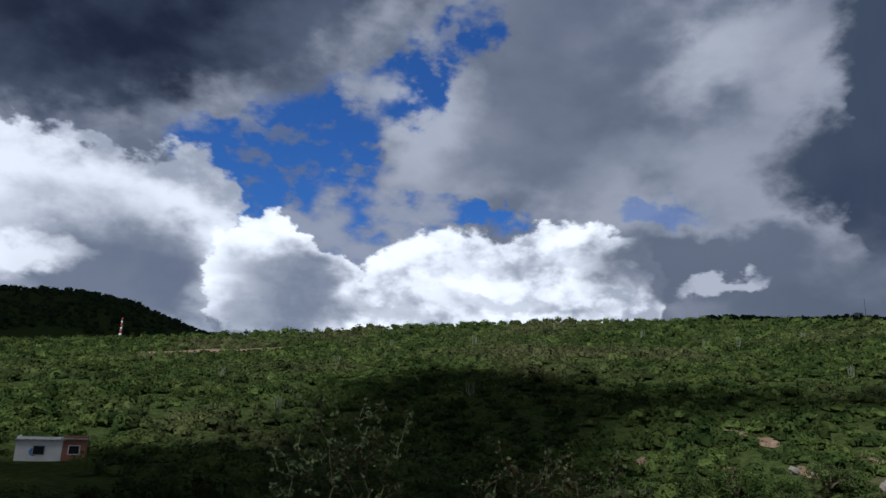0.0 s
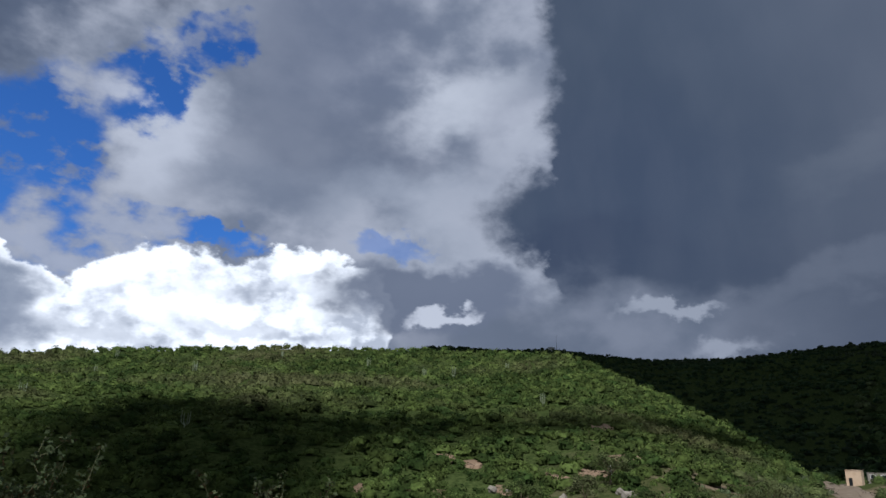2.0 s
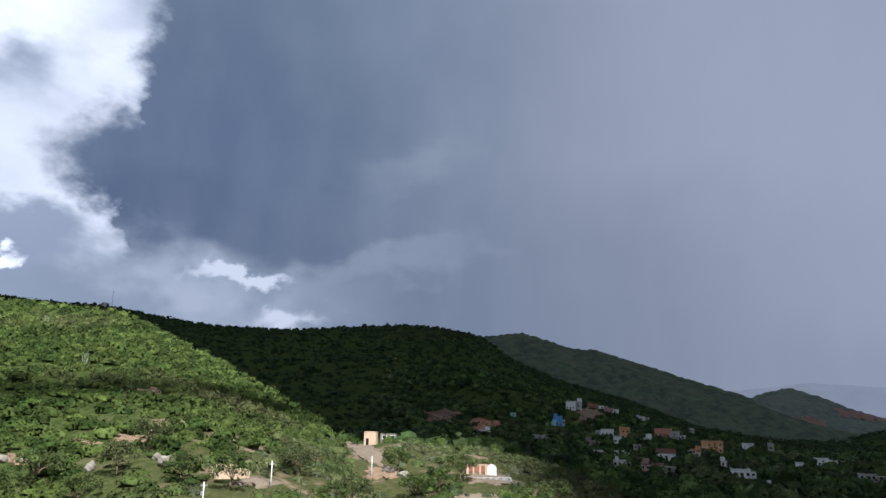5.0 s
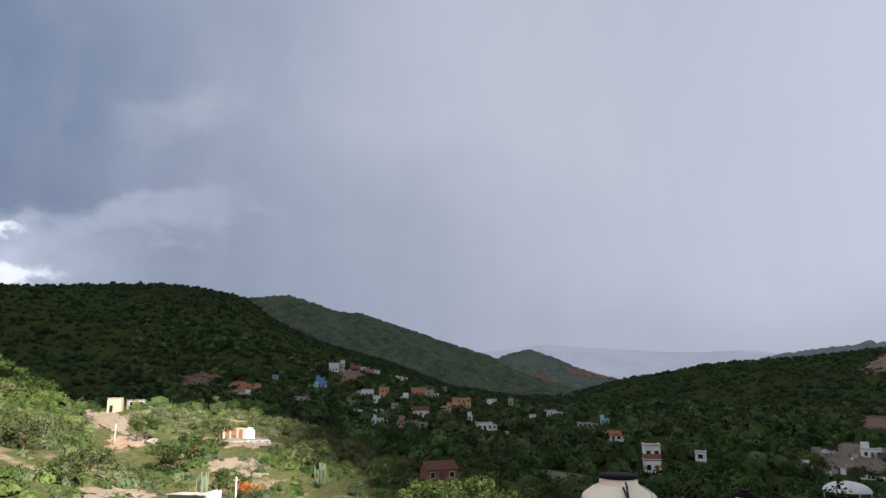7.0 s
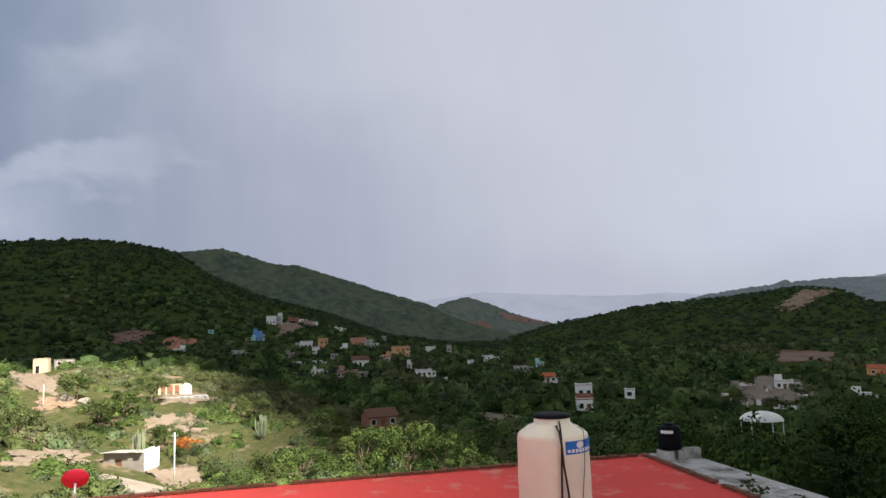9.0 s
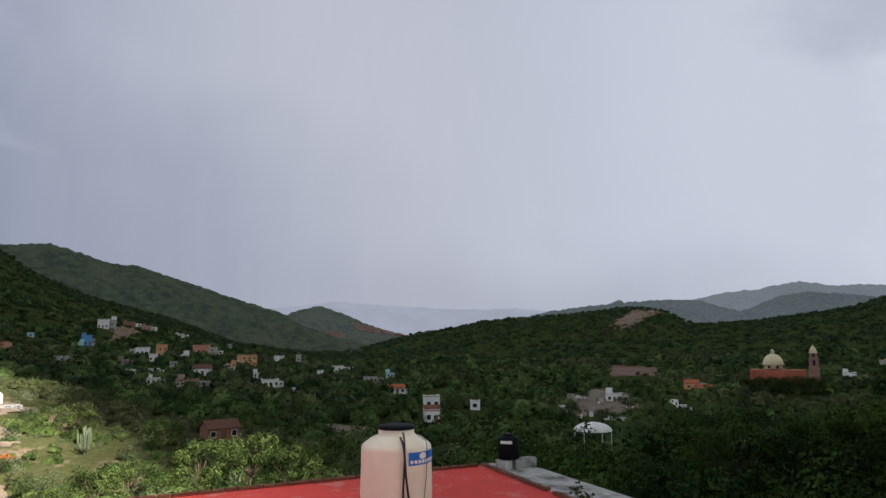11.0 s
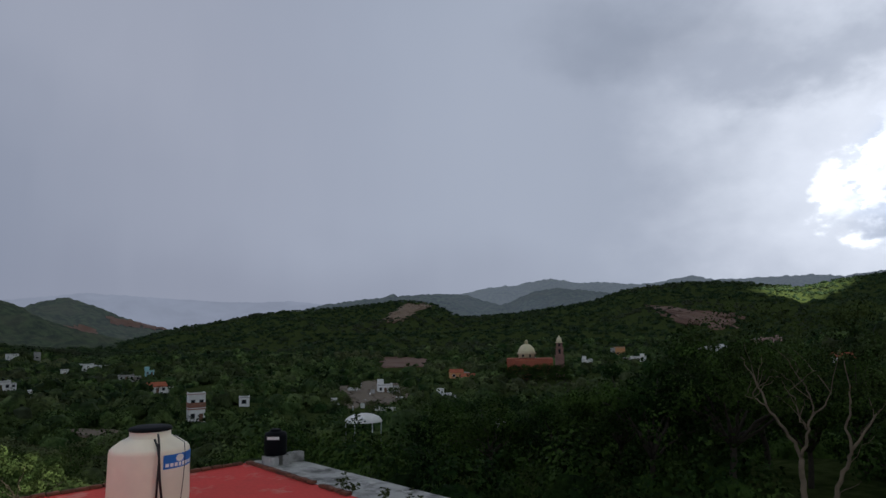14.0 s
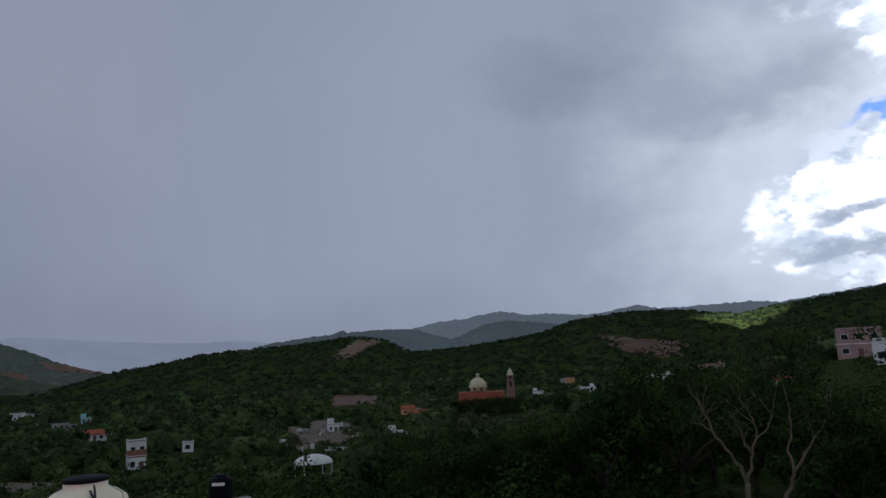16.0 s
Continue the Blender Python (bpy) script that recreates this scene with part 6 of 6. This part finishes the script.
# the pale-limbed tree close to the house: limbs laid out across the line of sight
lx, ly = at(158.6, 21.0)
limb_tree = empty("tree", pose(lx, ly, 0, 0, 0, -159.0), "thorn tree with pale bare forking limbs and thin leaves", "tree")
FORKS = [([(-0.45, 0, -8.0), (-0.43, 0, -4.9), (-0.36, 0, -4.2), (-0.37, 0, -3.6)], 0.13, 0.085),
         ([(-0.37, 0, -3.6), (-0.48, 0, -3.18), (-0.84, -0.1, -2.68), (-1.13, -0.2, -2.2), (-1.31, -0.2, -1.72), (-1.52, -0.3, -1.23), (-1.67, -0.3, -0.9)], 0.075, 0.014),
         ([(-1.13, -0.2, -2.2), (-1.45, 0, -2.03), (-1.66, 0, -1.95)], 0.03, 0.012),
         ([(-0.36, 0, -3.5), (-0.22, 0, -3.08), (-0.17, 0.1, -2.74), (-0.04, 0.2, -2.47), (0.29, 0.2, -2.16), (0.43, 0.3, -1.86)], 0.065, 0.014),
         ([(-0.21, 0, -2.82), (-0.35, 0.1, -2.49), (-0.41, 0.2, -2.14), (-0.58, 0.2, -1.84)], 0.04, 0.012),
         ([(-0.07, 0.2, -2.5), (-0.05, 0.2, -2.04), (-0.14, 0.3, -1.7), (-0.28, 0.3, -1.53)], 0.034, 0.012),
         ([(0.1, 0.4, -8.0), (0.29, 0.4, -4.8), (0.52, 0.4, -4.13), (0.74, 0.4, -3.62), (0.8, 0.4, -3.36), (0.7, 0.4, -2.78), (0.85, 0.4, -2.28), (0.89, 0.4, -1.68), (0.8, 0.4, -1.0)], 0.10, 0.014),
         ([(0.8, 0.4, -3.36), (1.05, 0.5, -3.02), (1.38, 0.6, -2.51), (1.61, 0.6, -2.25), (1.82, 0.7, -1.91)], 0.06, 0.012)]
fork_ran = random.Random(8)


def crooked(way):
    out = [Vector(way[0])]
    for a, b in zip(way, way[1:]):
        a, b = Vector(a), Vector(b)
        for u in (0.35, 0.7):
            out.append(a.lerp(b, u) + Vector((fork_ran.uniform(-1, 1), fork_ran.uniform(-1, 1), fork_ran.uniform(-1, 1))) * 0.05)
        out.append(b)
    return out


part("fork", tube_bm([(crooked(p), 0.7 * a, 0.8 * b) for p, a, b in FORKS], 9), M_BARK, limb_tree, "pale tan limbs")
twig_rng = np.random.default_rng(17)
tw = np.stack([twig_rng.uniform(-3.4, 4.4, 84), twig_rng.uniform(-0.2, 2.2, 84), twig_rng.uniform(-2.6, 0.2, 84)], axis=-1)
v = leaf_cards(twig_rng, tw, twig_rng.uniform(0.35, 0.75, 84), np.full(84, 0.7), 130, -0.04, -0.9, 0.4)
me = leaf_mesh("crown", v, M_SHADE_THICKET)
crown = new("crown", me)
crown.parent = limb_tree
twig_ran = random.Random(41)
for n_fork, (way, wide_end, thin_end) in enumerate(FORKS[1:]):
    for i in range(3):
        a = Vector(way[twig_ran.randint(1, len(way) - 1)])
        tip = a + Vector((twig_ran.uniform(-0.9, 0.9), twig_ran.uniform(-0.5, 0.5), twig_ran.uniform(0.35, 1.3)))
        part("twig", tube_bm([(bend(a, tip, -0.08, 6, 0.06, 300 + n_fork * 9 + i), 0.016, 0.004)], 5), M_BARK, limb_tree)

M_SHOOT = worn_material("green_shoot", (0.13, 0.14, 0.07), (0.08, 0.085, 0.04), 3.0, 0.6, 0.85)


# slender thorny shoots that reach up in front of the eye
def shoots(b, r, foot, tips, seed, label):
    rr, nr = random.Random(seed), np.random.default_rng(seed)
    x, y = at(b, r)
    ob = empty("thorn_shrub", pose(x, y, 0, 0, 0, -b), label, "shrub")
    stems, pts = [([(0, 0, foot), (0.06, 0, foot * 0.6), (0, 0, -2.0)], 0.05, 0.03)], []
    for dx, top in tips:
        p = bend((0, 0, -2.0), (dx, rr.uniform(-0.3, 0.3), top), -0.12, 9, 0.07, seed + len(stems))
        stems.append((p, 0.017, 0.006))
        for i in range(3):
            a = p[rr.randint(5, 8)]
            q = bend(a, a + Vector((rr.uniform(-0.35, 0.35), rr.uniform(-0.2, 0.2), rr.uniform(0.12, 0.4))), 0, 4, 0.02, seed + 7 * i + len(pts))
            stems.append((q, 0.009, 0.004))
            p = p + q
        pts += [list(c + Vector((rr.uniform(-0.03, 0.03), rr.uniform(-0.03, 0.03), rr.uniform(-0.03, 0.03)))) for c in p[3:] for _ in range(2)]
    for s in stems:
        part("stem", tube_bm([(s[0], 0.6 * s[1], 0.6 * s[2])], 6), M_SHOOT, ob)
    base = np.array(pts)
    v = leaf_cards(nr, base, np.full(len(base), 0.05), np.full(len(base), 1.0), 5, -0.026, -0.9, 0.3)
    crown = new("leaves", leaf_mesh("leaves", v, M_PALE))
    crown.parent = ob


shoots(9.5, 7.2, -7.0, ((-0.45, -0.28), (-0.25, -0.02), (0.15, 0.02), (0.5, -0.34), (-0.7, -0.5), (0.3, -0.45), (-0.05, -0.45)), 71, "slender thorny shrub shoots with small leaves")
shoots(24.5, 8.0, -7.0, ((-0.3, -0.62), (0.1, -0.5), (0.5, -0.72), (-0.65, -0.8)), 72, "slender thorny shrub shoots beside the house")
shoots(29.0, 8.0, -7.0, ((-0.3, -0.75), (0.25, -0.6), (0.6, -0.9)), 73, "low thorny shrub shoots beside the house")



# a tree in orange blossom behind the shed
fb, fr = 79.3, 116.0
fx, fy = at(fb, fr)
flame = empty("tree", pose(fx, fy, float(land(fx, fy))), "small tree in orange-red blossom behind the shed", "tree")
part("trunk", tube_bm([(bend((0, 0, -0.5), (0.1, 0, 1.8), 0, 5, 0.05, 3), 0.12, 0.07)] + [(bend((0.1, 0, 1.8), (2.4 * math.cos(q), 2.4 * math.sin(q), 2.9), -0.3, 5, 0.1, 4), 0.05, 0.015) for q in (0.2, 1.7, 3.0, 4.4)], 7), M_BARK, flame)
flame_rng = np.random.default_rng(31)
fp = np.stack([flame_rng.uniform(-3.0, 3.0, 16), flame_rng.uniform(-1.5, 1.5, 16), flame_rng.uniform(2.2, 3.0, 16)], axis=-1)
bloom = new("crown", leaf_mesh("crown", leaf_cards(flame_rng, fp, flame_rng.uniform(0.5, 1.0, 16), np.full(16, 0.5), 60, -0.13, -0.9, 0.4), M_FLAME))
bloom.parent = flame
CLEAR.append((79.3, 1.6, 98, 118))


rng = np.random.default_rng(5)


def hill_keep(x, y, b, r):
    glade = ((b + 2) / 6) ** 2 + ((r - 335) / 22) ** 2 < 1
    return (r < table(b, NEAR_DIST) + 25) & (r > table(b, [(30, 80), (50, 84), (56, 105), (66, 205), (74, 300)])) & ~glade & clear_of(x, y)


wood("hill_scrub", M_HILL, "dense green thorn scrub on the near hillside", rng, scatter(rng, -24, 74, 85, 240, 3.2, hill_keep), 1.1, 3.0, 0.58, 32, 0.175, fill=0.74, segs=6, rings=4)
wood("foot_scrub", M_HILL, "dense green thorn scrub at the foot of the hill", rng, scatter(rng, -24, 50, 48, 138, 3.0, lambda x, y, b, r: clear_of(x, y) & (rough_noise(x, y, 30, 24) < 0.7)), 0.6, 2.0, 0.68, 56, 0.13, fill=0.7, segs=7, rings=4)
wood("upper_hill_scrub", M_HILL, "dense green thorn scrub on the upper hillside", rng, scatter(rng, -24, 72, 240, 455, 3.6, hill_keep), 1.0, 3.0, 0.65, 15, 0.22, fill=0.78, segs=6, rings=3, clumps=1)
wood("back_hill_wood", M_FAR, "dark green wooded hills under cloud", rng,
     scatter(rng, 36, 106, 215, 945, 6.2, lambda x, y, b, r: clear_of(x, y) & (r > table(b, NEAR_DIST) + 30)), 1.2, 3.4, 0.66, 5, 0.3, segs=6, rings=3, clumps=1)
wood("ridge_trees", M_FAR, "scattered taller trees along the dark ridge", rng, scatter(rng, 36, 80, 915, 938, 17.0), 1.8, 3.6, 1.0, 16, 0.3, segs=6, rings=4)
wood("north_hill_wood", M_FAR, "dark wooded hill behind the green slope", rng, scatter(rng, -24, 8, 640, 950, 8.0), 1.8, 4.2, 0.75, 5, 0.3, segs=6, rings=3, clumps=1)
wood("south_hill_wood", M_FAR, "dark green wooded hills under cloud", rng, scatter(rng, 98, 178, 560, 1370, 10.0, lambda x, y, b, r: clear_of(x, y)), 1.8, 4.6, 0.6, 5, 0.3, segs=6, rings=3, clumps=1)
wood("valley_wood", M_VALLEY, "dark green trees filling the valley floor", rng, scatter(rng, 70, 178, 210, 660, 9.2, lambda x, y, b, r: clear_of(x, y) & (r > table(b, [(70, 250), (85, 210)]))), 1.8, 5.2, 0.8, 12, 0.22, fill=0.76, segs=6, rings=4)
wood("valley_edge_wood", M_VALLEY, "dark green trees below the house", rng,
     scatter(rng, 86, 178, 75, 210, 6.4, lambda x, y, b, r: clear_of(x, y) & (r > table(b, [(86, 190), (95, 125), (105, 80)]))), 1.6, 4.2, 0.82, 100, 0.11, fill=0.72, segs=8, rings=5)
wood("thicket", M_SHADE_THICKET, "dark green thicket close to the house", rng,
     scatter(rng, 112, 182, 15, 78, 3.5, lambda x, y, b, r: r > table(b, [(112, 32), (130, 21), (140, 15)])), 1.1, 2.2, 0.95, 320, 0.058, fill=0.55, segs=8, rings=5, clumps=1)
wood("slope_scrub", M_NEAR, "bright green bushes on the sunny slope below the roof", rng,
     scatter(rng, 44, 106, 62, 235, 3.3, lambda x, y, b, r: clear_of(x, y) & (rough_noise(x, y, 30, 22) < table(b, [(80, 0.62), (92, 0.75)])) & (r > table(b, [(60, 80), (86, 80), (95, 62)])) & (r < table(b, [(44, 84), (50, 92), (56, 112), (66, 215), (85, 200), (106, 130)]))), 0.6, 2.3, 0.72, 80, 0.11, fill=0.72, segs=7, rings=4)
wood("pale_scrub", M_PALE, "pale grey-green bushes on the sunny slope", rng,
     scatter(rng, 52, 100, 74, 220, 4.6, lambda x, y, b, r: clear_of(x, y) & (r < table(b, [(52, 95), (66, 205), (85, 190), (100, 120)]))), 0.4, 1.7, 0.75, 70, 0.115, fill=0.7, segs=7, rings=4)
